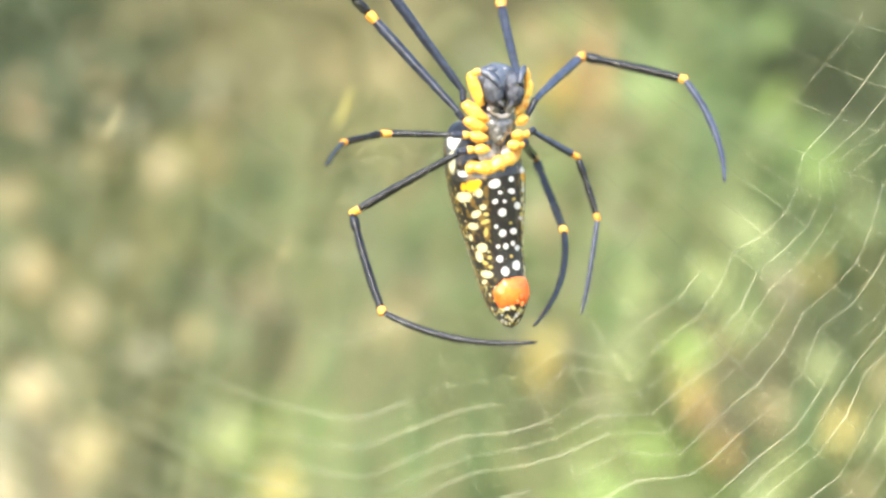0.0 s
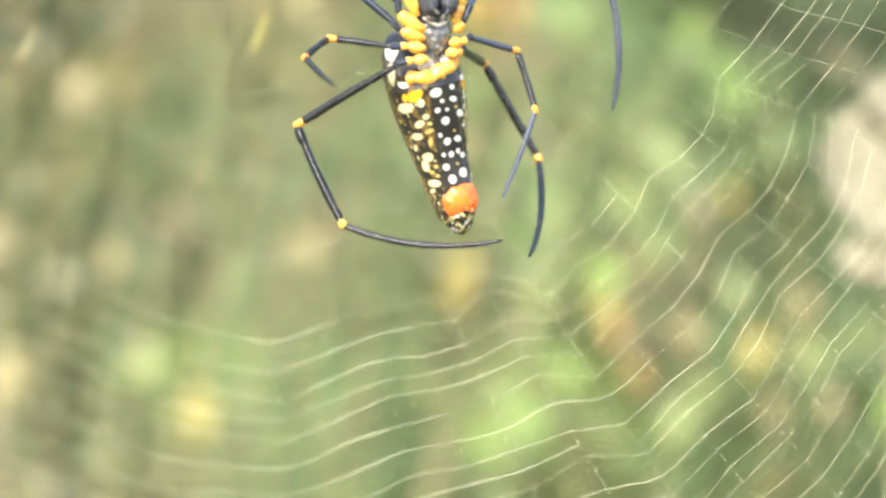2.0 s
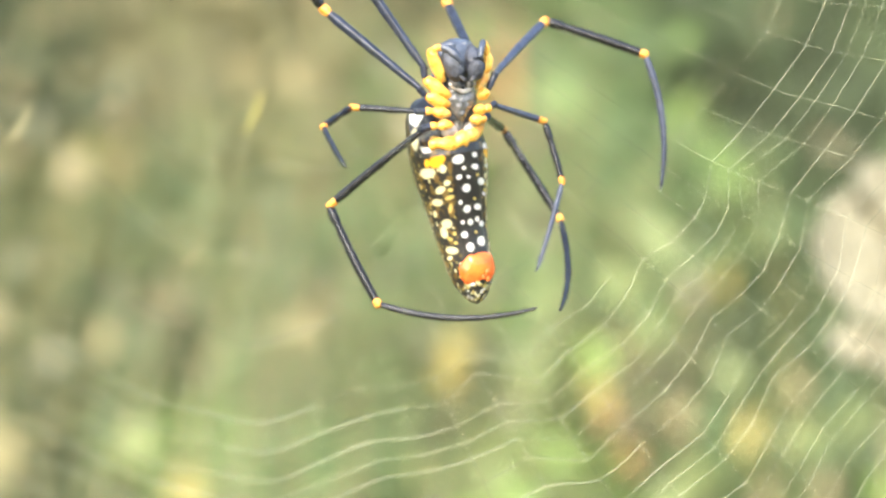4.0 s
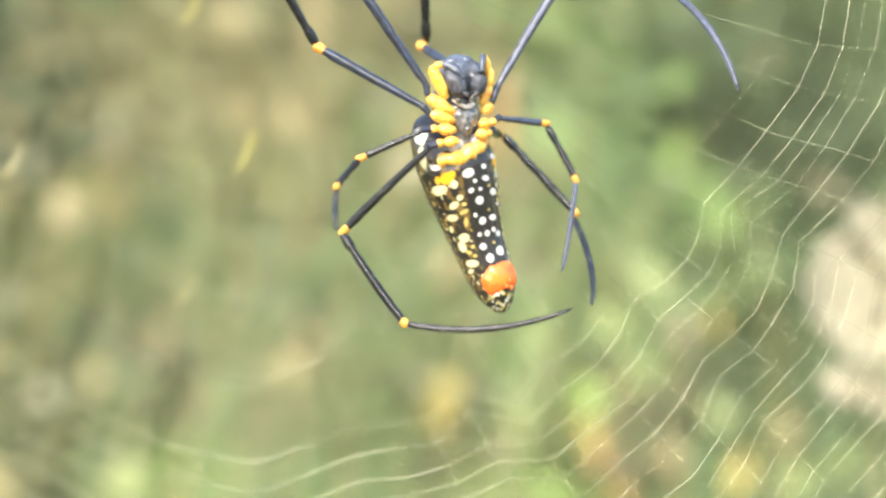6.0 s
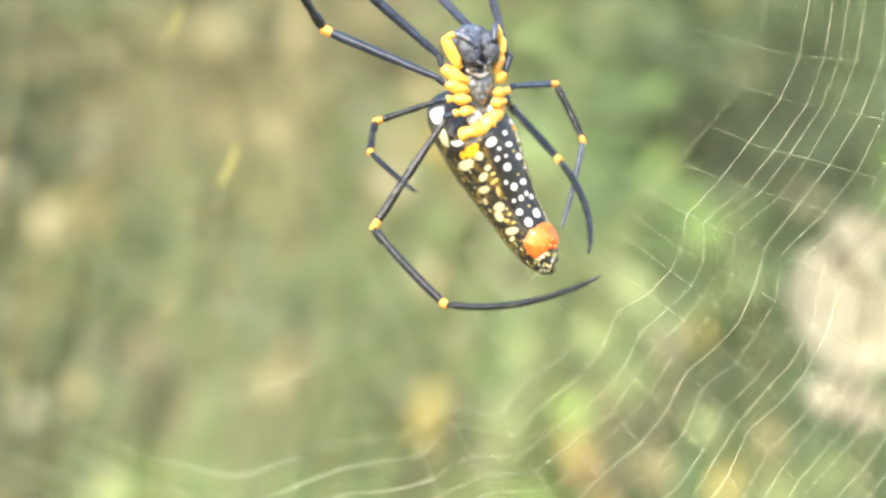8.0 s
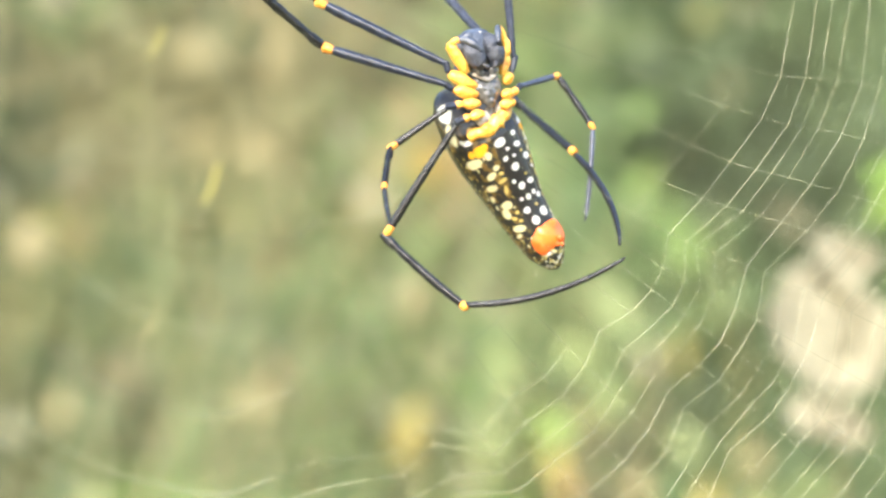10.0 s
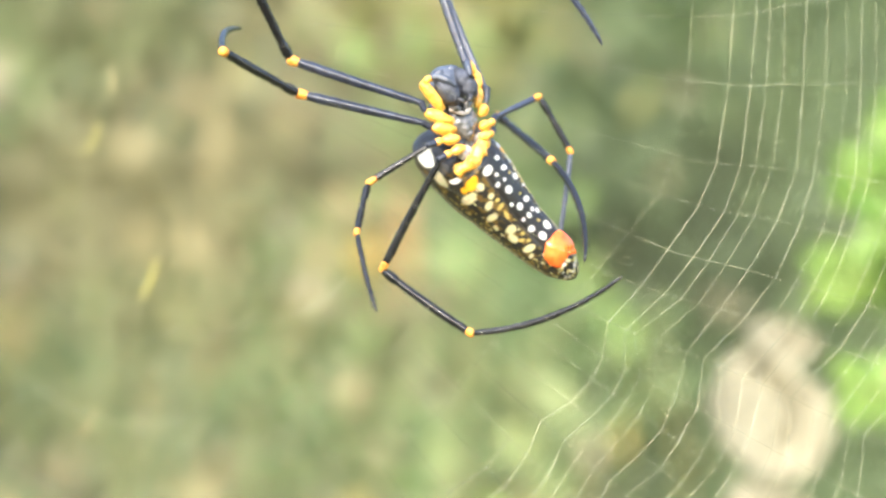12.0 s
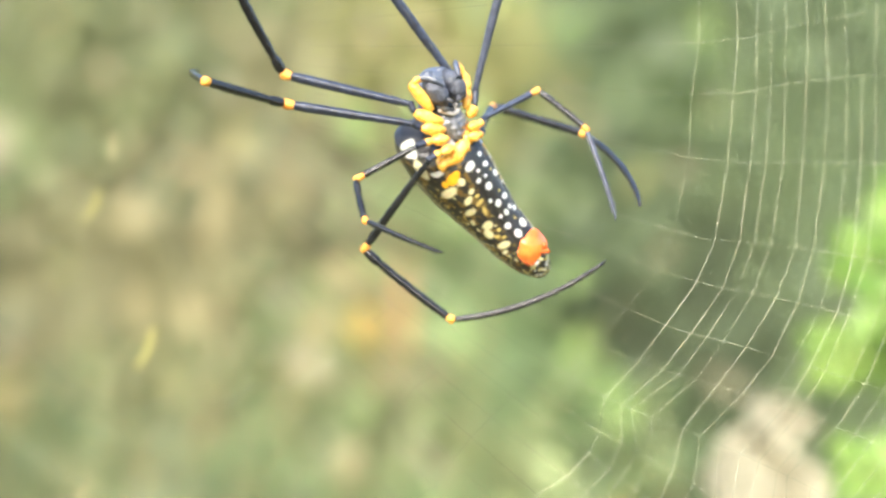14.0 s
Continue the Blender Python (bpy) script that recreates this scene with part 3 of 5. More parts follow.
ABDOMEN_PATH = [
    (0.0, 1.6, -9.3, -2.8, 0.25),
    (0.5, 8.4, -1.8, -3.2, 0.69),
    (1.0, -3.8, -8.4, -2.8, -0.06),
    (1.5, 4.9, -8.4, -3.0, 0.57),
    (2.0, 2.4, -9.4, -2.8, 0.31),
    (2.5, -3.5, -10.3, -2.7, -0.01),
    (3.0, -6.3, -9.1, -2.8, -0.13),
    (3.5, 2.0, -8.2, -2.9, 0.24),
    (4.0, 1.3, -7.8, -2.9, 0.16),
    (6.5, 2.5, -14.3, -2.5, 0.52),
    (7.0, -0.5, -20.9, -1.7, 0.52),
    (7.5, 1.5, -16.4, -2.3, 0.49),
    (8.0, -2.7, -18.4, -1.9, 0.17),
    (10.5, 6.0, -16.9, -2.5, 1.23),
    (11.0, 6.2, -22.2, -2.0, 1.75),
    (11.5, 7.8, -18.8, -2.5, 1.76),
    (12.0, 0.3, -24.6, -1.2, 0.89),
    (12.5, 8.7, -23.6, -2.0, 2.49),
    (13.0, 4.5, -21.7, -1.9, 1.34),
    (13.5, 1.9, -27.7, -0.8, 1.40),
    (14.0, 8.2, -23.6, -2.0, 2.28),
]
LEG_PATHS = {
    "RA": [(6.15, 0.80, 3.17),
        (0.0, 21.1, 13.5, 11.9, 35.3, 4.3, 7.9, 34.9, -9.6, -9.1),
        (0.5, 20.4, 14.3, 11.9, 35.2, 6.5, 7.0, 33.3, -4.2, -12.1),
        (1.0, 20.0, 14.0, 12.9, 34.6, 6.0, 7.9, 30.3, -1.6, -12.3),
        (1.5, 19.0, 14.8, 13.2, 33.8, 6.7, 8.5, 32.5, 2.3, -13.0),
        (2.0, 19.8, 14.0, 13.2, 34.4, 6.1, 8.0, 34.3, 6.7, -14.0),
        (2.5, 20.1, 13.5, 13.5, 34.6, 5.6, 8.0, 32.8, 7.3, -13.9),
        (3.0, 21.3, 12.3, 13.1, 35.6, 4.5, 7.0, 30.5, 8.0, -14.1),
        (3.5, 20.3, 12.6, 14.1, 34.7, 4.8, 8.3, 29.8, 8.2, -12.9),
        (4.0, 21.8, 11.7, 13.2, 35.9, 3.8, 6.9, 37.7, 3.4, -15.1),
        (6.5, 17.6, -2.1, 21.1, 25.0, -17.7, 23.0, 27.0, -33.4, 7.7),
        (7.0, 7.8, 1.8, 24.6, 11.7, -14.0, 30.7, 17.1, -29.1, 15.6),
        (7.5, 2.6, -1.1, 24.3, 6.8, -17.0, 30.0, 13.6, -32.9, 16.4),
        (8.0, 2.7, -1.2, 24.3, 7.1, -17.1, 29.5, 13.4, -32.7, 15.2),
        (10.5, 8.2, -4.3, 23.9, 12.3, -20.8, 27.6, 15.3, -36.0, 11.9),
        (11.0, 12.2, 1.9, 23.8, 16.6, -14.8, 25.9, 20.0, -29.1, 9.4),
        (11.5, 7.0, -3.9, 24.1, 11.5, -20.6, 26.3, 14.9, -35.6, 10.6),
        (12.0, 10.3, 8.7, 22.7, 15.6, -7.8, 24.4, 22.8, -10.3, 3.7),
        (12.5, 10.9, 2.4, 24.1, 15.9, -14.2, 24.9, 15.3, -28.3, 8.0),
        (13.0, 12.4, -1.9, 23.6, 17.1, -18.6, 24.8, 19.0, -32.4, 7.7),
        (13.5, 12.1, -7.5, 22.1, 17.1, -24.0, 24.4, 18.9, -38.0, 7.4),
        (14.0, 14.9, -9.1, 20.1, 19.5, -25.7, 22.6, 21.0, -39.4, 5.4),
    ],
    "RB": [(4.90, 1.60, 3.90),
        (0.0, 8.0, 17.3, 20.8, 2.1, 10.1, 37.4, -10.9, -6.3, 52.4),
        (0.5, 8.7, 16.6, 21.3, 3.5, 6.5, 36.6, -9.2, -11.8, 49.5),
        (1.0, 6.4, 17.9, 20.4, 1.1, 8.9, 36.4, -12.0, -9.0, 49.5),
        (1.5, 5.9, 18.7, 19.6, 0.4, 8.4, 34.7, -12.3, -9.8, 47.9),
        (2.0, 5.5, 19.0, 19.3, 0.7, 9.9, 35.4, -11.9, -8.3, 48.4),
        (2.5, 5.8, 18.6, 19.7, 0.7, 9.7, 35.8, -12.4, -8.4, 48.6),
        (3.0, 4.7, 18.7, 19.7, -0.4, 9.9, 35.8, -13.5, -8.1, 48.7),
        (3.5, 6.0, 18.2, 20.1, 0.6, 9.7, 36.3, -12.9, -8.0, 49.2),
        (4.0, 8.0, 20.4, 17.2, 3.4, 13.4, 34.3, -10.0, -4.1, 47.6),
        (6.5, 3.0, 22.3, 14.2, 0.4, 10.9, 29.3, -10.9, -7.1, 43.9),
        (7.0, 0.4, 21.2, 15.6, -2.1, 9.7, 30.7, -13.4, -8.5, 45.0),
        (7.5, 1.0, 18.9, 18.9, -3.3, 7.5, 33.6, -15.2, -10.9, 47.1),
        (8.0, 2.3, 18.4, 19.7, -1.9, 6.9, 34.4, -13.5, -12.0, 47.4),
        (10.5, 4.4, 17.1, 21.3, 0.8, 5.3, 35.8, -9.4, -14.0, 49.4),
        (11.0, 4.2, 16.5, 21.7, 0.4, 3.9, 35.6, -9.4, -15.8, 48.9),
        (11.5, 6.0, 15.5, 22.5, 1.9, 3.3, 36.6, -8.1, -16.4, 49.9),
        (12.0, 9.5, 7.6, 25.9, 5.4, -5.2, 39.4, -4.8, -25.0, 52.3),
        (12.5, 6.4, 12.4, 24.4, 2.2, -0.4, 38.0, -8.5, -19.9, 51.0),
        (13.0, 4.7, 7.4, 26.4, -0.2, -5.1, 40.0, -10.3, -25.3, 52.3),
        (13.5, -1.8, 0.5, 26.1, -5.1, -8.3, 42.7, -15.7, -28.7, 54.4),
        (14.0, -2.4, 0.9, 26.0, -6.8, -11.9, 39.5, -17.1, -32.8, 50.3),
    ],
    "LA": [(-6.44, 0.80, 1.04),
        (0.0, -18.2, 9.5, 16.8, -31.3, 8.4, 28.1, -38.5, 14.7, 48.0),
        (0.5, -17.6, 6.1, 18.6, -30.0, 3.9, 30.6, -35.1, 11.2, 50.7),
        (1.0, -17.9, 9.7, 16.9, -30.4, 8.2, 28.9, -36.0, 15.6, 48.9),
        (1.5, -19.4, 7.0, 17.0, -31.7, 5.8, 29.3, -36.6, 13.4, 49.3),
        (2.0, -19.4, 8.6, 16.3, -31.7, 6.7, 28.5, -36.5, 14.5, 48.5),
        (2.5, -20.3, 7.7, 15.9, -33.1, 5.2, 27.4, -38.4, 13.1, 47.3),
        (3.0, -18.9, 9.7, 16.1, -31.6, 7.7, 27.8, -37.0, 15.2, 47.8),
        (3.5, -18.5, 9.7, 16.5, -31.1, 9.6, 28.4, -37.2, 16.9, 48.3),
        (4.0, -17.7, 12.5, 15.1, -28.6, 10.1, 28.4, -34.6, 17.0, 48.5),
        (6.5, -18.2, 14.3, 13.0, -26.7, 11.1, 27.8, -30.0, 17.1, 48.7),
        (7.0, -18.6, 14.6, 12.2, -27.6, 10.9, 26.5, -30.7, 15.8, 47.8),
        (7.5, -18.8, 14.7, 11.8, -28.5, 10.3, 25.6, -32.7, 15.6, 46.5),
        (8.0, -18.8, 14.3, 12.3, -28.0, 9.0, 26.0, -31.3, 14.0, 47.2),
        (10.5, -19.8, 13.5, 12.1, -31.8, 11.2, 24.5, -33.1, 16.5, 45.8),
        (11.0, -19.8, 13.0, 12.6, -32.8, 6.4, 22.0, -25.7, 23.4, 34.0),
        (11.5, -19.4, 13.6, 12.4, -32.4, 6.4, 21.5, -23.4, 25.0, 29.1),
        (12.0, -19.7, 12.5, 13.2, -33.1, 5.6, 21.9, -20.3, 22.5, 27.9),
        (12.5, -20.0, 12.4, 13.0, -33.9, 6.7, 21.7, -24.8, 25.5, 28.6),
        (13.0, -19.8, 12.1, 13.5, -33.9, 5.6, 21.4, -24.8, 24.8, 27.2),
        (13.5, -21.2, 11.4, 12.5, -36.2, 5.3, 18.9, -27.3, 24.6, 24.7),
        (14.0, -20.9, 12.2, 12.2, -36.0, 5.8, 18.0, -26.9, 24.9, 23.9),
    ],
    "LB": [(-5.71, 0.60, 4.17),
        (0.0, -19.4, 3.5, 22.7, -28.3, 3.7, 39.6, -40.4, -12.7, 55.3),
        (0.5, -16.1, 3.9, 24.7, -23.7, 3.4, 42.2, -34.9, -13.8, 57.7),
        (1.0, -17.1, 2.7, 24.3, -25.1, 2.6, 41.6, -36.9, -13.9, 57.4),
        (1.5, -18.6, 3.3, 23.4, -26.2, 3.0, 40.8, -37.5, -14.1, 56.3),
        (2.0, -18.7, 4.0, 23.1, -27.3, 1.0, 39.9, -38.6, -16.6, 54.9),
        (2.5, -17.0, 7.8, 23.2, -25.0, 7.6, 40.5, -36.7, -9.3, 56.0),
        (3.0, -15.2, 8.0, 24.1, -23.2, 7.8, 41.4, -35.0, -8.7, 57.2),
        (3.5, -17.9, 2.9, 23.8, -26.3, 2.9, 41.0, -38.5, -13.9, 56.2),
        (4.0, -16.2, 7.2, 23.8, -24.4, 7.1, 41.1, -36.5, -9.3, 56.9),
        (6.5, -16.9, 2.4, 24.5, -24.7, 1.9, 41.9, -35.5, -14.1, 58.8),
        (7.0, -19.1, 3.7, 22.9, -27.2, 3.4, 40.2, -37.6, -12.0, 57.9),
        (7.5, -20.5, 4.2, 21.7, -29.6, 4.2, 38.5, -41.2, -11.8, 54.9),
        (8.0, -20.4, 4.3, 21.8, -28.7, 4.0, 39.0, -39.4, -12.4, 55.7),
        (10.5, -20.1, 11.7, 18.7, -29.0, 5.5, 34.4, -37.9, -12.5, 50.5),
        (11.0, -20.3, 11.0, 19.0, -28.7, 4.0, 34.7, -37.0, -14.5, 50.5),
        (11.5, -19.0, 13.1, 18.6, -26.7, 3.0, 32.9, -35.2, -15.3, 48.9),
        (12.0, -18.5, 13.2, 18.9, -24.3, 5.1, 35.2, -31.9, -12.8, 52.0),
        (12.5, -17.9, 14.3, 18.5, -26.2, 4.6, 32.7, -34.8, -13.6, 48.7),
        (13.0, -16.9, 14.7, 18.9, -23.5, 5.0, 34.0, -31.5, -13.5, 50.0),
        (13.5, -18.2, 14.9, 17.7, -25.8, 6.2, 32.9, -33.5, -11.9, 49.4),
        (14.0, -17.2, 15.7, 17.6, -24.2, 7.3, 33.3, -31.9, -11.4, 49.3),
    ],
    "RC": [(5.85, 1.00, -1.33),
        (0.0, 16.0, 4.9, -5.2, 18.8, 3.3, -15.0, 15.7, 2.6, -30.3),
        (0.5, 15.6, 4.3, -6.6, 16.0, 1.4, -16.6, 8.4, -0.0, -30.1),
        (1.0, 16.3, 4.0, -5.1, 16.2, 1.7, -15.3, 4.7, -2.1, -25.2),
        (1.5, 15.2, 3.5, -7.6, 17.2, 1.8, -17.6, 15.9, 1.9, -33.2),
        (2.0, 16.4, 5.0, -3.7, 17.3, 1.8, -13.6, 9.5, 0.2, -27.0),
        (2.5, 16.7, 4.6, -3.2, 18.1, 2.4, -13.3, 9.9, -0.0, -26.3),
        (3.0, 16.6, 4.5, -3.7, 16.2, 2.1, -13.8, 4.7, -1.3, -23.8),
        (3.5, 16.2, 3.6, -5.8, 18.8, 0.8, -15.4, 19.2, 0.2, -31.0),
        (4.0, 16.7, 4.1, -3.9, 18.1, 1.5, -13.9, 11.5, -1.0, -27.8),
        (6.5, 16.6, 5.2, -1.8, 19.7, 2.3, -11.3, 14.6, -0.5, -25.8),
        (7.0, 16.2, 6.1, -0.5, 19.2, 2.5, -9.7, 16.6, -2.6, -24.3),
        (7.5, 17.0, 3.8, -2.5, 19.7, -0.7, -11.5, 15.2, -5.7, -25.6),
        (8.0, 16.6, 5.3, -1.3, 18.5, 2.7, -11.2, 11.0, 0.8, -24.8),
        (10.5, 16.3, 5.7, -0.3, 18.5, 2.3, -9.8, 14.1, 1.3, -24.8),
        (11.0, 16.7, 4.9, -1.5, 20.6, 3.1, -11.0, 19.8, 1.7, -26.5),
        (11.5, 16.9, 4.1, 0.1, 19.6, 0.5, -9.2, 16.0, -1.0, -24.3),
        (12.0, 17.0, 3.5, -0.0, 18.7, 3.2, -10.3, 10.9, 4.5, -23.7),
        (12.5, 17.4, 1.2, -1.5, 19.1, -3.0, -10.8, 17.9, -1.5, -26.3),
        (13.0, 17.3, 2.2, -0.2, 19.6, -0.4, -10.0, 16.0, 2.8, -24.9),
        (13.5, 17.3, 0.4, -2.5, 20.9, -1.1, -12.1, 19.3, -0.9, -27.7),
        (14.0, 17.2, 0.0, 0.3, 20.6, -3.8, -8.7, 18.4, -5.3, -24.1),
    ],
    "LC": [(-6.99, 1.00, -2.34),
        (0.0, -17.7, 5.2, -2.1, -26.3, -0.3, -3.9, -33.9, -13.4, -8.0),
        (0.5, -17.7, 5.2, -1.4, -26.0, -0.8, -3.4, -35.8, -12.2, -7.3),
        (1.0, -17.6, 5.5, -2.6, -23.6, -2.4, -5.7, -27.0, -16.6, -11.2),
        (1.5, -15.6, 8.5, -0.5, -21.8, 0.9, -3.8, -21.9, -13.5, -9.9),
        (2.0, -14.3, 9.6, 0.1, -21.4, 2.8, -3.1, -23.0, -11.9, -8.3),
        (2.5, -13.1, 10.4, 0.4, -20.6, 4.0, -2.9, -20.8, -10.3, -9.2),
        (3.0, -13.5, 10.1, 0.3, -21.2, 3.9, -2.9, -23.1, -10.1, -9.6),
        (3.5, -14.3, 9.6, -0.1, -21.9, 3.0, -2.8, -24.2, -11.4, -8.4),
        (4.0, -14.8, 9.4, -0.9, -22.4, 3.2, -4.3, -24.9, -10.6, -11.1),
        (6.5, -15.8, 7.5, -6.0, -23.0, 1.6, -10.6, -30.8, -10.1, -17.4),
        (7.0, -15.5, 8.1, -5.6, -23.4, 3.3, -10.2, -33.1, -6.6, -17.5),
        (7.5, -15.2, 8.7, -4.8, -20.5, 1.9, -10.6, -23.1, -11.2, -18.6),
        (8.0, -14.6, 9.6, -3.7, -19.7, 2.3, -9.0, -19.8, -11.4, -16.6),
        (10.5, -16.4, 6.2, -6.5, -22.6, 0.8, -12.9, -30.0, -11.2, -19.6),
        (11.0, -16.6, 6.4, -5.7, -23.4, 1.8, -12.1, -30.5, -7.3, -22.7),
        (11.5, -16.3, 6.4, -6.5, -23.3, 2.8, -13.3, -30.7, -4.9, -24.7),
        (12.0, -16.9, 6.6, -4.5, -23.7, 3.4, -11.6, -29.3, -4.0, -24.1),
        (12.5, -16.1, 8.0, -3.3, -19.9, 0.4, -9.2, -15.9, -13.3, -15.6),
        (13.0, -17.0, 6.7, -2.7, -21.8, 0.3, -9.3, -17.6, -12.4, -17.5),
        (13.5, -16.9, 6.7, -3.7, -21.4, 0.2, -10.5, -18.3, -12.5, -18.9),
        (14.0, -16.7, 7.2, -3.6, -21.1, 1.5, -11.0, -17.5, -10.3, -20.6),
    ],
    "LD": [(-6.00, 1.20, -4.90),
        (0.0, -19.2, 14.7, -14.4, -17.8, 5.2, -29.9, -1.1, -14.9, -34.2),
        (0.5, -19.2, 17.0, -9.6, -17.0, 11.7, -26.9, 1.2, -6.4, -33.6),
        (1.0, -18.6, 13.4, -16.6, -16.2, 3.2, -31.6, -1.7, -18.7, -34.8),
        (1.5, -19.6, 17.3, -6.3, -18.0, 12.2, -23.8, 2.1, -4.1, -29.3),
        (2.0, -18.3, 16.3, -13.1, -14.6, 9.1, -29.5, 3.5, -9.8, -33.5),
        (2.5, -18.9, 15.5, -13.6, -16.6, 7.6, -29.9, 0.5, -11.8, -35.3),
        (3.0, -18.6, 16.1, -13.1, -18.4, 8.3, -29.6, -3.0, -12.2, -35.9),
        (3.5, -18.6, 17.5, -9.6, -19.3, 10.5, -26.5, -3.1, -9.5, -32.6),
        (4.0, -16.9, 15.4, -16.2, -12.6, 7.6, -32.1, 4.9, -12.3, -33.7),
        (6.5, -17.2, 14.5, -16.9, -11.3, 6.5, -32.2, 8.7, -10.9, -32.7),
        (7.0, -18.8, 10.4, -19.0, -13.4, -0.3, -32.8, 4.4, -19.9, -33.2),
        (7.5, -16.5, 15.7, -16.1, -10.7, 8.1, -31.7, 7.3, -11.3, -31.6),
        (8.0, -18.7, 7.7, -20.5, -14.0, -3.7, -34.0, 0.6, -25.8, -33.5),
        (10.5, -19.0, 11.9, -17.7, -12.4, 2.7, -32.2, 6.7, -15.6, -31.2),
        (11.0, -20.2, 13.1, -15.0, -16.0, 4.1, -30.3, 2.5, -14.8, -32.2),
        (11.5, -18.1, 16.1, -13.7, -12.1, 9.7, -29.7, 10.2, -4.6, -30.2),
        (12.0, -15.6, 15.0, -17.7, -9.6, 5.9, -32.4, 6.4, -15.1, -32.8),
        (12.5, -16.8, 18.6, -10.0, -12.2, 11.2, -26.1, 8.0, -5.8, -27.5),
        (13.0, -14.8, 16.5, -16.6, -8.3, 8.5, -31.8, 6.6, -13.3, -32.2),
        (13.5, -14.9, 17.6, -14.9, -9.6, 10.2, -30.8, 6.2, -11.0, -32.7),
        (14.0, -13.6, 18.9, -13.5, -5.3, 15.0, -29.4, 16.5, 0.0, -30.0),
    ],
    "RD": [(4.70, 1.40, -3.20),
        (0.0, 15.4, 19.5, -4.9, 14.1, 6.0, -17.1, 0.6, -11.5, -31.7),
        (0.5, 16.1, 18.8, -6.5, 20.9, 12.3, -22.9, 7.5, -6.9, -35.2),
        (1.0, 15.3, 19.6, -1.4, 16.1, 7.8, -15.3, 2.7, -9.4, -30.3),
        (1.5, 16.4, 19.0, -4.1, 20.5, 14.5, -21.3, 6.2, -2.8, -35.4),
        (2.0, 17.1, 18.4, -4.9, 24.0, 14.8, -21.4, 11.8, -3.1, -36.5),
        (2.5, 15.9, 19.3, -3.4, 22.6, 11.0, -18.2, 9.8, -10.1, -27.7),
        (3.0, 16.2, 19.1, -2.2, 18.8, 11.7, -18.8, 4.5, -5.5, -32.7),
        (3.5, 16.9, 18.6, -4.1, 22.1, 16.0, -21.4, 7.0, -0.8, -35.3),
        (4.0, 16.7, 18.7, -4.3, 22.5, 10.8, -19.8, 11.4, -8.4, -34.2),
        (6.5, 15.6, 19.5, -2.6, 23.6, 11.4, -16.9, 14.4, -8.8, -31.3),
        (7.0, 14.9, 19.9, -2.7, 12.7, 5.0, -13.1, 3.4, -14.3, -28.6),
        (7.5, 15.8, 19.3, -1.8, 22.2, 6.3, -13.0, 14.9, -15.7, -25.8),
        (8.0, 15.2, 19.7, -2.2, 15.1, 5.4, -13.7, 6.6, -14.1, -29.4),
        (10.5, 15.0, 19.7, -1.0, 15.9, 5.8, -12.9, 8.9, -13.5, -29.5),
        (11.0, 15.1, 19.6, -0.7, 12.2, 5.0, -11.4, 3.4, -12.4, -29.2),
        (11.5, 16.5, 18.5, 0.5, 18.5, 3.5, -9.7, 10.8, -17.3, -24.1),
        (12.0, 17.3, 17.9, 0.8, 15.1, 3.9, -10.7, 3.6, -12.4, -28.1),
        (12.5, 17.5, 17.7, 1.0, 22.2, 7.2, -13.2, 11.8, -10.1, -30.2),
        (13.0, 18.2, 17.1, 1.0, 18.5, 3.1, -10.8, 8.1, -13.6, -28.5),
        (13.5, 18.1, 16.3, 3.5, 18.3, 3.6, -9.7, 7.2, -11.4, -28.5),
        (14.0, 18.6, 16.3, 2.5, 24.8, 3.1, -8.6, 15.9, -16.2, -24.3),
    ],
}

# ---- spider ----
def smoothstep(a, b, x):
    """Zero at a, one at b, with soft ends."""
    t = min(1.0, max(0.0, (x - a) / (b - a)))
    return t * t * (3 - 2 * t)


ABDOMEN_PROFILE = [(0.0, 1.6), (0.5, 3.6), (1.4, 5.2), (3.0, 6.3), (5.5, 6.75), (9.0, 6.3), (13.0, 5.5), (17.5, 4.65), (21.5, 4.25), (24.5, 3.9), (26.6, 3.3), (28.4, 2.2), (29.5, 1.2), (30.0, 0.05)]


def abdomen_radius(s):
    for (a, ra), (b, rb) in zip(ABDOMEN_PROFILE, ABDOMEN_PROFILE[1:]):
        if s <= b:
            t = (s - a) / (b - a)
            return ra + (rb - ra) * t
    return 0.05


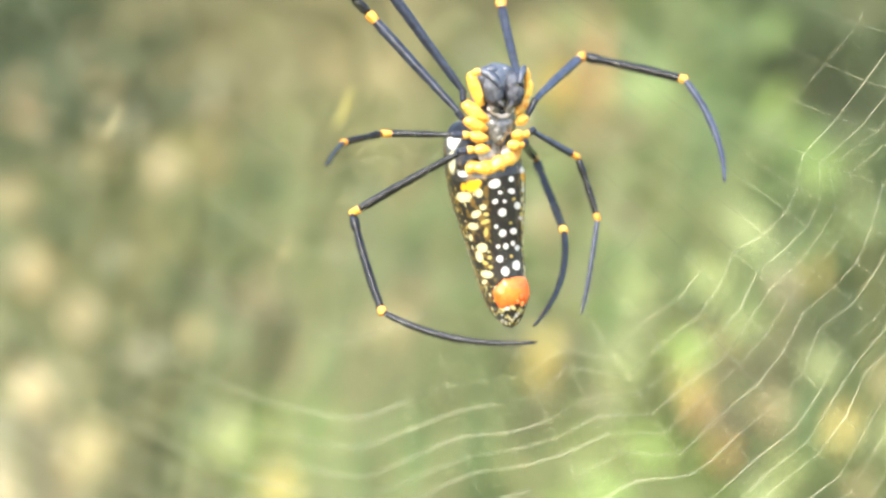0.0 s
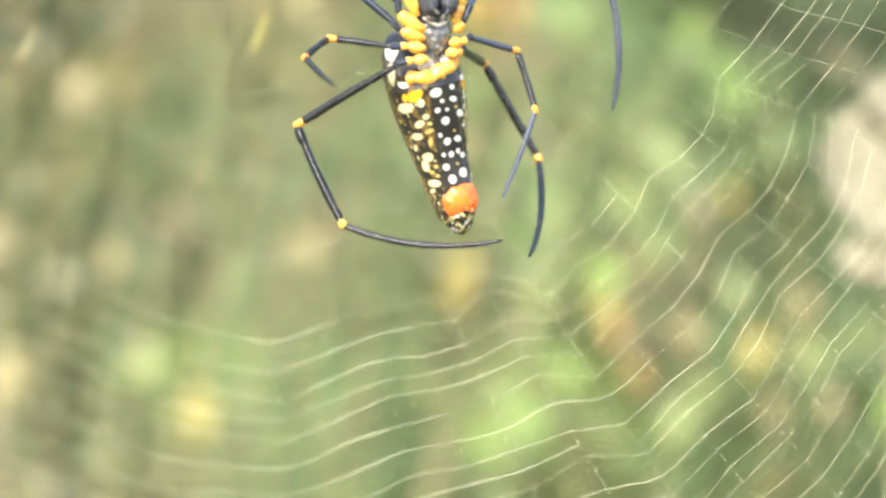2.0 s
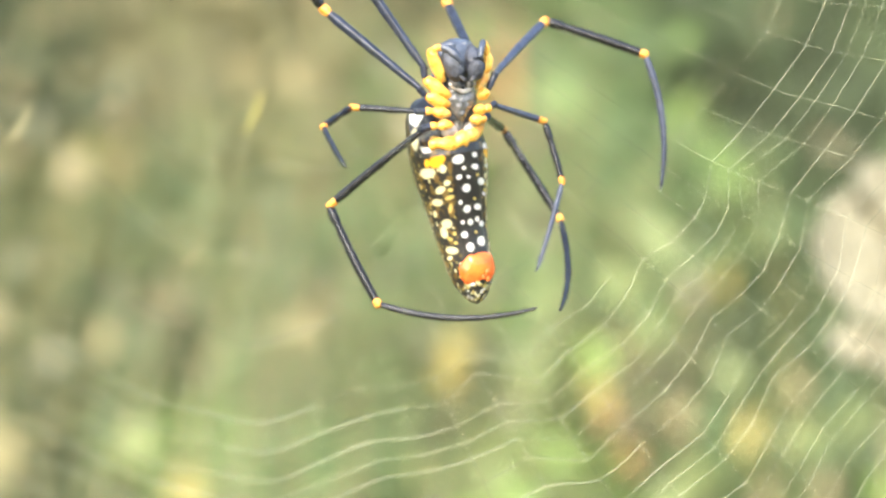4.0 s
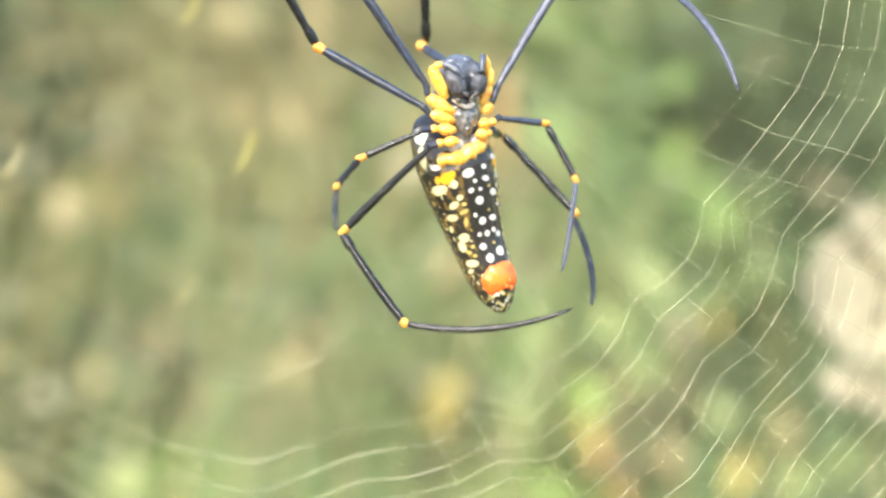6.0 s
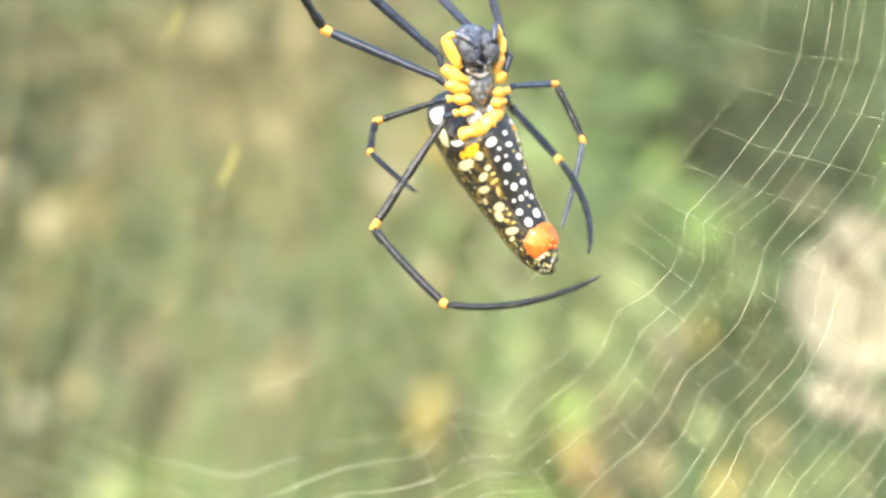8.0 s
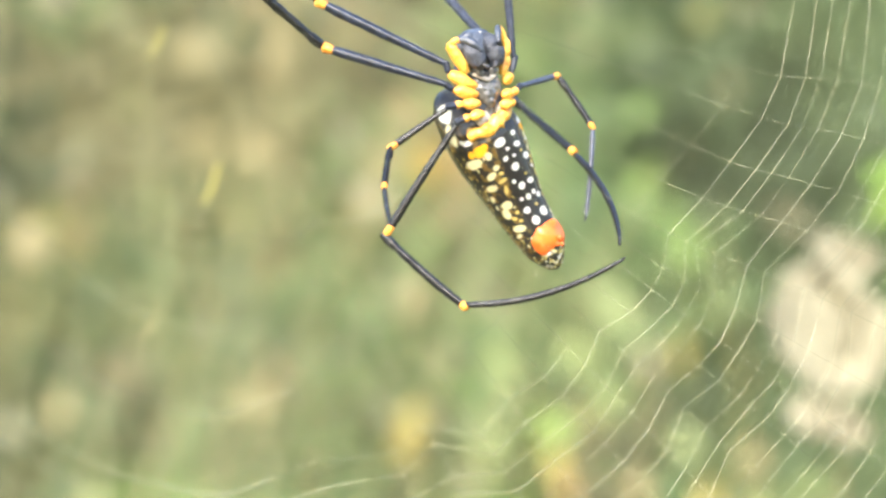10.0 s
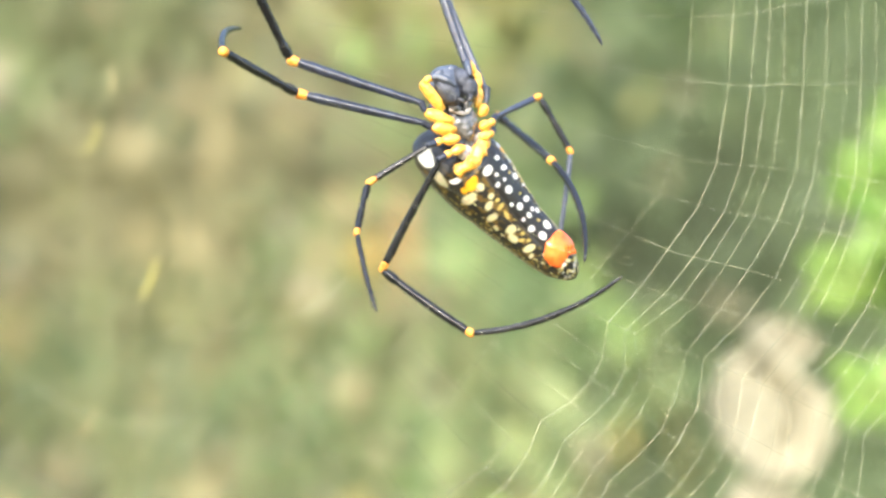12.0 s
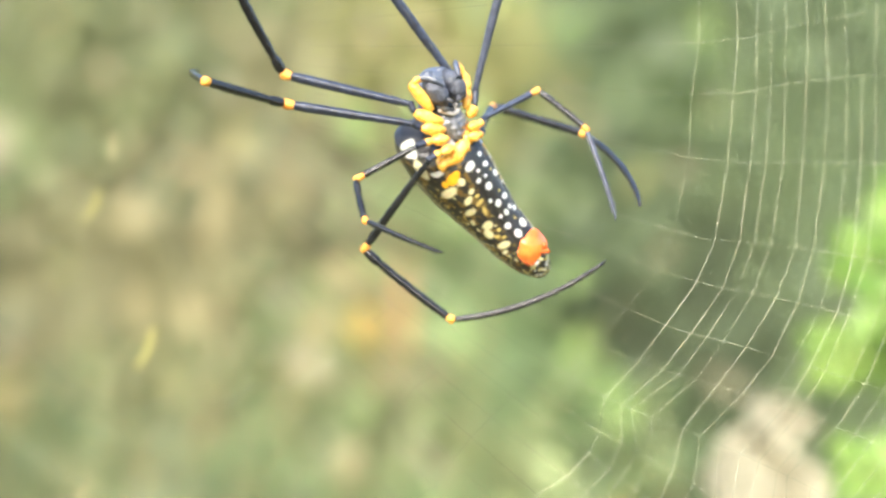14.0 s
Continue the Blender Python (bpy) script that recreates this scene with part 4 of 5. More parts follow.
def markings():
    """Spots as (distance from the front, arc from the belly's midline, half length, half width, turn, colour), in mm."""
    rng = random.Random(11)
    white, cream, gold, amber = (0.70, 0.69, 0.66), (0.68, 0.62, 0.36), (0.52, 0.40, 0.12), (0.85, 0.42, 0.02)
    # along the body in mm, round it in degrees, half length and half width
    white_spots = ((6.5, -16, 0.7, 1.06), (5.5, 48, 0.77, 1.71), (6.2, 12, 0.43, 0.56), (8.1, 11, 0.43, 0.81), (8.0, -9, 0.3, 0.35), (9.3, -18, 0.4, 0.51), (9.5, -3, 0.3, 0.37), (8.3, 42, 0.33, 0.95), (11.2, -8, 0.63, 0.71), (10.6, 24, 0.57, 0.97), (14.5, -10, 0.57, 0.63), (14.5, 14, 0.5, 0.8), (13.3, -21, 0.33, 0.34), (12.7, 34, 0.3, 0.55), (16.7, -6, 0.47, 0.5), (16.4, 11, 0.43, 0.47), (17.3, 25, 0.47, 0.77), (16.5, -22, 0.33, 0.33), (18.5, -23, 0.53, 0.6), (20.0, 15, 0.73, 0.9), (20.6, -16, 0.7, 0.68), (4.3, -63, 0.47, 1.19), (24.1, -41, 0.37, 0.45), (26.5, -32, 0.27, 0.43))
    cream_spots = ((8.0, -68, 0.8, 1.67), (7.6, -41, 0.67, 0.62), (10.9, -52, 0.57, 0.96), (9.9, -38, 0.47, 0.58), (12.8, -64, 0.57, 1.16), (16.4, -55, 0.73, 0.98), (17.7, -68, 0.93, 0.79), (20.7, -61, 0.6, 1.23), (21.9, -73, 0.33, 0.71), (14.6, -76, 0.57, 0.46), (23.0, -47, 0.23, 0.28))
    gold_spots = ((12.3, -39, 0.37, 0.85), (14.0, -41, 0.83, 0.38), (18.9, -56, 0.3, 0.49), (13.1, 7, 0.2, 0.28), (9.4, 15, 0.23, 0.41), (18.4, 4, 0.23, 0.31), (11.1, -35, 0.3, 0.44), (18.1, -44, 0.33, 0.35), (19.6, -46, 0.27, 0.39))
    amber_spots = ((6.4, -49, 0.93, 1.33), (6.0, -40, 0.5, 0.68), (6.4, -64, 0.67, 0.5))
    spots = []
    for colour, group in ((amber, amber_spots), (gold, gold_spots), (cream, cream_spots), (white, white_spots)):
        for s, turn, l, w in group:
            r = max(2.0, abdomen_radius(s))
            spots.append((s, radians(turn) * r, l * 1.05, w * 1.05, rng.uniform(-0.25, 0.25), colour))
            if turn < -30:
                # the other flank carries the same blots
                spots.append((s + rng.uniform(-0.2, 0.2), radians(-turn) * r, l, w, rng.uniform(-0.25, 0.25), colour))
    for side in (-1, 1):
        # fine gilded specks between the blots of the flanks
        for k in range(46):
            s = rng.uniform(6, 25.5)
            spots.append((s, side * radians(rng.uniform(34, 100)) * abdomen_radius(s), rng.uniform(0.12, 0.42), rng.uniform(0.10, 0.2), rng.uniform(-0.9, 0.9), rng.choice((gold, gold, cream))))
        # a dotted line along the edge of the back, and one below it
        for k in range(20):
            s = 5.5 + 1.0 * k
            spots.append((s + rng.uniform(-0.2, 0.2), side * radians(43 if side > 0 else 108) * abdomen_radius(s), rng.uniform(0.3, 0.55), rng.uniform(0.16, 0.26), 0, cream))
            spots.append((s + rng.uniform(-0.4, 0.4), side * radians(52 if side > 0 else 94) * abdomen_radius(s), rng.uniform(0.15, 0.4), rng.uniform(0.12, 0.2), 0, gold))
    for k in range(120):
        spots.append((rng.uniform(23.5, 29.4), rng.uniform(-5, 5), rng.uniform(0.17, 0.36), rng.uniform(0.16, 0.32), 0, rng.choice((cream, gold, cream, white))))
    return spots


def build_abdomen(spider):
    rings, around = 230, 170
    spots = [(s, a, l, w, math.cos(t), math.sin(t), Vector(c)) for s, a, l, w, t, c in markings()]
    black, brown = Vector((0.020, 0.019, 0.018)), Vector((0.150, 0.095, 0.025))
    verts, colours, faces = [], [], []
    for i in range(rings):
        s = 30.0 * (i / (rings - 1))
        r = abdomen_radius(s)
        near = [q for q in spots if abs(q[0] - s) < q[2] + q[3] + 0.3]
        for j in range(around):
            th = math.tau * j / around - math.pi
            arc = th * max(r, 2.0)
            crease = 0.16 * math.exp(-((abs(arc) - 2.55) / 0.32) ** 2) * smoothstep(4, 7, s) * smoothstep(24, 20, s)
            rr = r - crease + 0.06 * noise.noise(Vector((s * 0.7, arc * 0.7, 1)))
            # the belly runs straighter than the arched back
            back = 0.5 - 0.5 * math.cos(th)
            arch = 1.0 + 0.10 * back * math.sin(math.pi * min(1, s / 26))
            x, y = 0.95 * rr * math.sin(th), -rr * 0.92 * math.cos(th) * arch
            y += 4.6 - 1.7 * smoothstep(16, 30, s)
            # the back overhangs the waist towards the head
            forward = 0.78 * max(0.0, y - 2.2) * (1 - smoothstep(0, 10, s))
            verts.append((x * MM, y * MM, (forward - s) * MM))
            nz = noise.noise(Vector((math.sin(th) * r * 1.1, s * 1.1, math.cos(th) * r * 1.1)))
            flank = smoothstep(2.5, 3.4, abs(arc)) * smoothstep(1.5, 4, s)
            c = black.lerp(brown, flank * smoothstep(0.0, 0.4, nz))
            if abs(th) > 1.0 and s < 8:
                # white shoulder patch with a black rim, and a cream streak under it
                d = math.hypot((abs(th) - 1.74) / 0.33, (s - 1.25) / 0.95) + 0.12 * nz
                c = c.lerp(Vector((0.70, 0.69, 0.60)), 1 - smoothstep(0.85, 1.05, d))
                d = math.hypot((abs(th) - 1.48) / 0.17, (s - 3.5) / 1.5) + 0.15 * nz
                c = c.lerp(Vector((0.66, 0.60, 0.36)), 1 - smoothstep(0.8, 1.05, d))
            best = 0.0
            for ss, aa, ll, ww, ct, sn, cc in near:
                ds, da = s - ss, arc - aa
                u, w = (ct * ds + sn * da) / ll, (-sn * ds + ct * da) / ww
                d = math.sqrt(u * u + w * w) + 0.12 * nz
                k = 1 - smoothstep(0.82, 1.08, d)
                if k > best:
                    best = k
                    c = c.lerp(cc, k)
            colours.append((*c, 1.0))
    for i in range(rings - 1):
        for j in range(around):
            a, b = i * around + j, i * around + (j + 1) % around
            faces.append((a, b, b + around, a + around))
    faces.append(tuple(range(around))[::-1])
    me = bpy.data.meshes.new("abdomen")
    me.from_pydata(verts, [], faces)
    me.materials.append(ABDOMEN_SKIN)
    me.polygons.foreach_set("use_smooth", [True] * len(me.polygons))
    layer = me.color_attributes.new("markings", "FLOAT_COLOR", "POINT")
    layer.data.foreach_set("color", np.array(colours, dtype=np.float32).ravel())
    abdomen = new("abdomen", me)
    abdomen.parent = spider
    tagged(abdomen, "glossy black abdomen with white and yellow spots")
    # spinnerets: an orange-red swelling with a small pit
    bm = bmesh.new()
    blob(bm, (0, 1.2 * MM, -24.4 * MM), (3.2 * MM, 1.65 * MM, 3.0 * MM), pose(0, 0, 0, 12, 0, 0), 32, 22, 0.10, 3)
    part("spinneret_mound", bm, SPINNERET, abdomen, "orange red spinneret swelling")
    for x, z, w in ((0.5, -25.0, 0.5), (-0.35, -25.6, 0.38), (0.4, -26.0, 0.36)):
        bm = bmesh.new()
        blob(bm, (x * MM, -0.95 * MM, z * MM), (w * MM, 0.4 * MM, w * 1.25 * MM), pose(0, 0, 0, 15, 12 * x, 0), 12, 8)
        part("spinneret", bm, SPINNERET_DARK, abdomen)
    # yellow epigastric band, a thick shallow U across the front of the belly
    bm = bmesh.new()
    pts, rad = [], []
    for k in range(33):
        u = k / 16 - 1
        pts.append((u * 4.7 * MM, (-0.75 + 2.3 * u * u) * MM, (-3.6 + 1.1 * u * u + 0.95 * u) * MM))
        rad.append((1.32 - 0.25 * abs(u) + 0.12 * math.sin(k * 0.95) + 0.07 * math.sin(k * 1.65)) * MM)
    tube(bm, pts, rad, 16)
    for v in bm.verts:
        q = v.co / MM
        v.co += 0.34 * MM * Vector((noise.noise(q * 0.8), noise.noise(q * 0.8 + Vector((7, 0, 0))), noise.noise(q * 0.8 + Vector((0, 7, 0)))))
    part("epigastric_band", bm, YELLOW, abdomen, "thick yellow band")
    bm = bmesh.new()
    blob(bm, (-1.9 * MM, -0.25 * MM, -2.0 * MM), (1.5 * MM, 0.9 * MM, 1.15 * MM), None, 16, 10, 0.15, 3)
    blob(bm, (1.9 * MM, -0.25 * MM, -2.0 * MM), (1.5 * MM, 0.9 * MM, 1.15 * MM), None, 16, 10, 0.15, 3)
    part("book_lung_cover", bm, BOOK_LUNG, abdomen, "shiny pale grey book lung plates")
    bm = bmesh.new()
    blob(bm, (0.2 * MM, -0.25 * MM, -2.9 * MM), (1.0 * MM, 0.6 * MM, 0.65 * MM), None, 16, 10, 0.15, 2)
    part("epigyne", bm, EPIGYNE, abdomen, "reddish brown plate")
    for turn in (34, 40):
        bm = bmesh.new()
        d = Vector((math.sin(radians(turn)), -0.1, -math.cos(radians(turn))))
        tube(bm, [Vector((0.4 * MM, -1.0 * MM, -25.6 * MM)) + d * q * MM for q in (0, 5, 11)], 0.025 * MM, 4)
        part("dragline", bm, SILK, abdomen, "thin silk thread")
    return abdomen


def mm_tube(points, radii, sides=14, lump=0.06, seed=0):
    """A lumpy, tapering piece of body along points, in millimetres."""
    fine, rad = [], []
    n = len(points) - 1
    for q in range(n * 4 + 1):
        k, f = min(q // 4, n - 1), (q - 4 * min(q // 4, n - 1)) / 4
        fine.append(Vector(points[k]).lerp(Vector(points[k + 1]), f))
        rad.append(radii[k] + (radii[k + 1] - radii[k]) * f)
    bm = bmesh.new()
    tube(bm, fine, rad, sides)
    for v in bm.verts:
        v.co += lump * Vector((noise.noise(v.co * 0.9 + Vector((seed, 0, 0))), noise.noise(v.co * 0.9 + Vector((0, seed, 3))), noise.noise(v.co * 0.9 + Vector((5, 0, seed)))))
        v.co *= MM
    return bm


# each leg base: inner end, outer end (x to the side, z towards the head) and thickness, left side then right
COXAE = {
    "LB": (-1.9, -0.2, -6.0, 2.8, 1.10), "LA": (-2.0, -1.4, -5.9, 0.1, 1.0), "LC": (-1.9, -2.8, -5.0, -2.3, 0.92), "LD": (-1.7, -4.4, -4.2, -4.5, 0.85),
    "RB": (3.0, 1.0, 4.9, 4.0, 0.90), "RA": (3.0, -0.4, 5.0, 0.9, 0.92), "RC": (2.2, -2.1, 4.4, -2.2, 0.88), "RD": (1.5, -3.7, 3.6, -3.8, 0.88),
}
TAPER = (0.34, 0.62, 0.80, 0.92, 1.0, 1.0, 0.93, 0.76, 0.42)


def build_front_body(spider):
    bm = bmesh.new()
    blob(bm, (0, 3.4 * MM, 0.4 * MM), (4.0 * MM, 2.4 * MM, 5.4 * MM), pose(0, 0, 0, -8, 0, 0), 26, 18, 0.08, 2)
    blob(bm, (0.3 * MM, 2.1 * MM, 6.0 * MM), (3.7 * MM, 2.9 * MM, 3.3 * MM), None, 24, 16, 0.10, 4)
    blob(bm, (-1.0 * MM, 0.9 * MM, 8.0 * MM), (1.5 * MM, 1.2 * MM, 0.9 * MM), None, 14, 10, 0.10, 4)
    blob(bm, (1.3 * MM, 0.9 * MM, 8.0 * MM), (1.4 * MM, 1.2 * MM, 0.9 * MM), None, 14, 10, 0.10, 7)
    part("carapace", bm, CARAPACE, spider, "slate grey haired carapace")
    for side in (-1, 1):
        ch = part("chelicera", mm_tube([(side * 1.8, 0.3, 7.5), (side * 1.95, -0.7, 6.3), (side * 1.9, -1.4, 4.8), (side * 1.65, -1.5, 3.4), (side * 1.2, -1.2, 2.4)], [0.8, 1.45, 1.62, 1.4, 0.7], 18, 0.14, 5 + side), JAW, spider, "bulging blackish haired jaw")
        part("fang", mm_tube([(side * 1.2, -2.2, 2.9), (side * 0.7, -2.6, 2.3), (side * 0.1, -2.3, 2.1)], [0.42, 0.32, 0.1], 10, 0.0), CUTICLE, ch)
        part("maxilla", mm_tube([(side * 1.8, 0.2, 2.6), (side * 1.2, -0.5, 1.9), (side * 0.8, -0.3, 0.9)], [0.45, 0.8, 0.5], 12, 0.1, side), STERNUM, spider, "grey mouthpart")
    # the palps: yellow lower segments, slate tips folded over the jaws
    palp = part("palp", mm_tube([(-3.2, 0.2, 2.3), (-3.7, -0.1, 3.6), (-4.5, -0.3, 5.3), (-5.1, -0.4, 6.8), (-4.9, -0.6, 7.4)], [0.6, 0.95, 0.98, 0.9, 0.5], 14, 0.12, 1), YELLOW, spider, "yellow palp folded beside the jaws")
    part("palp_segment", mm_tube([(-5.0, -0.6, 7.1), (-4.4, -0.9, 7.5), (-3.6, -1.2, 7.4)], [0.55, 0.6, 0.45], 12, 0.1, 2), YELLOW, palp)
    part("palp_tip", mm_tube([(-3.8, -1.2, 7.5), (-2.9, -1.9, 7.2), (-2.0, -2.6, 6.2), (-1.2, -3.0, 4.9)], [0.5, 0.6, 0.6, 0.3], 12, 0.1, 3), CARAPACE, palp, "slate grey palp tip")
    palp = part("palp", mm_tube([(4.1, 0.6, 3.2), (4.9, 0.2, 4.6), (5.0, 0.0, 5.8), (4.7, -0.1, 6.6)], [0.5, 0.72, 0.72, 0.5], 14, 0.12, 4), YELLOW, spider, "yellow palp folded beside the jaws")
    part("palp_segment", mm_tube([(4.75, -0.1, 6.4), (4.5, -0.3, 7.4), (4.2, -0.5, 8.5)], [0.48, 0.66, 0.4], 12, 0.1, 5), YELLOW, palp)
    part("palp_tip", mm_tube([(4.1, -0.6, 8.3), (3.6, -1.2, 8.3), (2.9, -2.0, 7.4), (2.2, -2.7, 5.8)], [0.42, 0.55, 0.55, 0.3], 12, 0.1, 6), CARAPACE, palp, "slate grey palp tip")
    for k, (leg, (x0, z0, x1, z1, h)) in enumerate(COXAE.items()):
        inner, outer = Vector((x0, 0.3, z0)), Vector((x1, 0.6, z1))
        coxa = part("coxa", mm_tube([inner.lerp(outer, q / 8) for q in range(9)], [h * f for f in TAPER], 16, 0.14, k), YELLOW, spider, "yellow leg base")
        base = Vector(LEG_PATHS[leg][0])
        away = base + (base - inner).normalized() * 0.6
        stub = [outer.lerp(away, q) for q in (0.05, 0.3, 0.6, 0.85, 1.0, 1.1)]
        part("trochanter", mm_tube(stub, [0.4, 0.55, 0.55, 0.58, 0.6, 0.3], 12, 0.06, k), LEG_DARK, coxa, "dark slate leg joint")
        if leg[1] in "CD":
            cap = [outer.lerp(away, q) for q in (-0.1, 0.05, 0.22, 0.4, 0.5)]
            part("joint_cap", mm_tube(cap, [0.3, 0.55, 0.66, 0.6, 0.3], 12, 0.08, k), YELLOW, coxa)
    # sternum: a shield, broad under the mouth and pointed at the waist, with a low bump by each leg
    bm = bmesh.new()
    blob(bm, (0, 0.7 * MM, -0.9 * MM), (2.5 * MM, 1.0 * MM, 2.9 * MM), None, 44, 36, 0.06, 6)
    bumps = [(side * (1.65 - 0.42 * (0.8 - z)), z, 0.55) for side in (-1, 1) for z in (0.8, -0.5, -1.7)] + [(0, -0.9, 0.6), (0, -2.9, 0.5)]
    for v in bm.verts:
        z = v.co.z / MM
        v.co.x *= 1.16 - 0.62 * smoothstep(0.6, -3.6, z)
        x = v.co.x / MM
        if v.co.y < 0.7 * MM:
            v.co.y -= MM * sum(0.38 * math.exp(-((x - bx) ** 2 + (z - bz) ** 2) / (w * w * 0.5)) for bx, bz, w in bumps)
    part("sternum", bm, STERNUM, spider, "shiny blackish sternum shield")
    collar = [(x, -0.35 - 0.25 * math.cos(x * 0.8), 1.15 - 0.55 * math.cos(x * 1.25) + 0.12 * abs(x)) for x in (-2.3, -1.7, -1.1, -0.5, 0, 0.5, 1.1, 1.7, 2.3)]
    part("sternum_collar", mm_tube(collar, [0.2, 0.36, 0.42, 0.4, 0.38, 0.4, 0.42, 0.36, 0.2], 12, 0.1, 8), BOOK_LUNG, spider, "pale grey ridge under the mouth")
    part("labium", mm_tube([(0, 0.1, 2.2), (0, -0.3, 1.6), (0, 0.0, 0.9)], [0.4, 0.65, 0.4], 12, 0.05, 2), CUTICLE, spider)
    part("pedicel", mm_tube([(0, 3.0, -2.2), (0, 2.4, -3.6), (0, 3.2, -6.0)], [1.7, 1.4, 1.7], 14, 0.1, 1), STERNUM, spider)


def segment_mesh(bm, length, r, shape, bow=0.0, steps=26, seed=0):
    """One leg segment; shape gives (share of the length, share of the radius) along it."""
    pts, rad = [], []
    for k in range(steps + 1):
        t = k / steps
        for (a, ra), (b, rb) in zip(shape, shape[1:]):
            if a <= t <= b:
                q = (t - a) / (b - a)
                w = ra + (rb - ra) * q * q * (3 - 2 * q)
        pts.append((t * length, 0, bow * length * 4 * t * (1 - t)))
        rad.append(r * w * (1 + 0.03 * math.sin(k * 2.1 + seed)))
    tube(bm, pts, rad, 18)
    # shallow ridges run along the segment
    for v in bm.verts:
        t = v.co.x / length
        mid = bow * length * 4 * t * (1 - t)
        f = 1 + 0.075 * math.cos(4 * math.atan2(v.co.z - mid, v.co.y) + seed) + 0.05 * noise.noise(Vector((v.co.x * 900, v.co.y * 600, v.co.z * 600)))
        v.co.y, v.co.z = v.co.y * f, mid + (v.co.z - mid) * f
    return bm


def hairs(bm, length, radius, count, rng, bow=0.0):
    """Short stiff bristles."""
    for _ in range(count):
        t = rng.uniform(0.08, 0.95)
        a = rng.uniform(0, math.tau)
        p = Vector((t * length, math.cos(a) * radius, math.sin(a) * radius + bow * length * 4 * t * (1 - t)))
        d = Vector((0.8, math.cos(a), math.sin(a))).normalized() * rng.uniform(0.25, 0.55) * MM
        side = d.cross(Vector((0, math.sin(a), -math.cos(a)))).normalized() * 0.025 * MM
        v = [bm.verts.new(q) for q in (p - side, p + side, p + d)]
        bm.faces.new(v)


LEG_KINDS = {"B": (23.3, 19.1, 25.8, 0.73), "A": (21.5, 17.4, 22.0, 0.69), "C": (11.55, 10.4, 15.6, 0.47), "D": (21.1, 18.3, 26.5, 0.64)}


def build_leg(spider, name):
    femur_l, tibia_l, meta_l, r = LEG_KINDS[name[1]]
    rng = random.Random(name)
    big = 1.0 if name[1] == "D" else 1.27
    slate = name[1] in "AB"
    bm = bmesh.new()
    segment_mesh(bm, femur_l * MM, r * MM, ((0, 0.6), (0.12, 0.82), (0.6, 1.05), (0.85, 1.12), (1, 0.8)), 0.012)
    hairs(bm, femur_l * MM, r * 0.95 * MM, 220, rng, 0.012)
    # two right legs carry the sky's sheen in their colour
    femur = part("femur", bm, LEG_SLATE_SHEEN if name in ("RA", "RC") else LEG_DARK if slate else LEG_BLACK, spider)
    bm = bmesh.new()
    tube(bm, [((femur_l - 1.7) * MM, 0, 0), ((femur_l - 1.4) * MM, 0, 0), ((femur_l - 0.5) * MM, 0, 0), ((femur_l + 0.25) * MM, 0, 0), ((femur_l + 0.45) * MM, 0, 0)], [r * 0.7 * MM, r * 1.02 * MM, r * big * MM, r * (big - 0.05) * MM, r * 0.6 * MM], 14)
    part("knee_band", bm, BAND, femur, "bright orange yellow joint")
    bm = bmesh.new()
    knee = 3.4 / tibia_l
    segment_mesh(bm, tibia_l * MM, r * MM, ((0, 0.75), (knee * 0.45, 1.18), (knee * 0.8, 1.12), (knee, 0.78), (knee * 1.5, 0.9), (0.65, 1.02), (0.9, 0.92), (1, 0.75)), 0.015, 40, seed=2)
    hairs(bm, tibia_l * MM, r * 0.95 * MM, 620, rng, 0.015)
    tibia = part("tibia", bm, LEG_BLACK, spider)
    bm = bmesh.new()
    tube(bm, [((tibia_l - 0.9) * MM, 0, 0), ((tibia_l - 0.7) * MM, 0, 0), ((tibia_l - 0.1) * MM, 0, 0), ((tibia_l + 0.4) * MM, 0, 0), ((tibia_l + 0.6) * MM, 0, 0)], [r * 0.7 * MM, r * 1.02 * MM, r * 1.14 * MM, r * 1.02 * MM, r * 0.55 * MM], 14)
    part("ankle_band", bm, BAND, tibia, "small orange joint")
    bow = 0.012 if name[1] == "C" else 0.07
    bm = bmesh.new()
    segment_mesh(bm, meta_l * MM, r * MM, ((0, 0.66), (0.08, 0.82), (0.5, 0.82), (0.72, 0.62), (1, 0.4)), bow, 26, 4)
    hairs(bm, meta_l * MM, r * 0.68 * MM, 760, rng, bow)
    tube(bm, [(meta_l * MM, 0, 0), ((meta_l + 0.35) * MM, 0, -0.15 * MM), ((meta_l + 0.5) * MM, 0, -0.4 * MM)], [r * 0.3 * MM, r * 0.2 * MM, 0.03 * MM], 6)
    meta = part("metatarsus", bm, LEG_SLATE_SHEEN if name in ("RA", "RC") else LEG_BLACK, spider)
    return femur, tibia, meta


spider = new("orb_weaver_spider")
tagged(spider, "large black and yellow orb-weaver spider on its web", "spider")
abdomen = build_abdomen(spider)
build_front_body(spider)
LEG_NAMES = ("LA", "LB", "LC", "LD", "RA", "RB", "RC", "RD")
legs = {name: build_leg(spider, name) for name in LEG_NAMES}


# ---- web ----
WEB_TURN = 24.0
web = new("spider_web")
web.matrix_world = pose(-0.0003, -0.0268, 1.3203, 0, 0, WEB_TURN) @ Matrix.Scale(0.98, 4)
tagged(web, "fine golden orb web with zigzag spiral threads", "spider web")
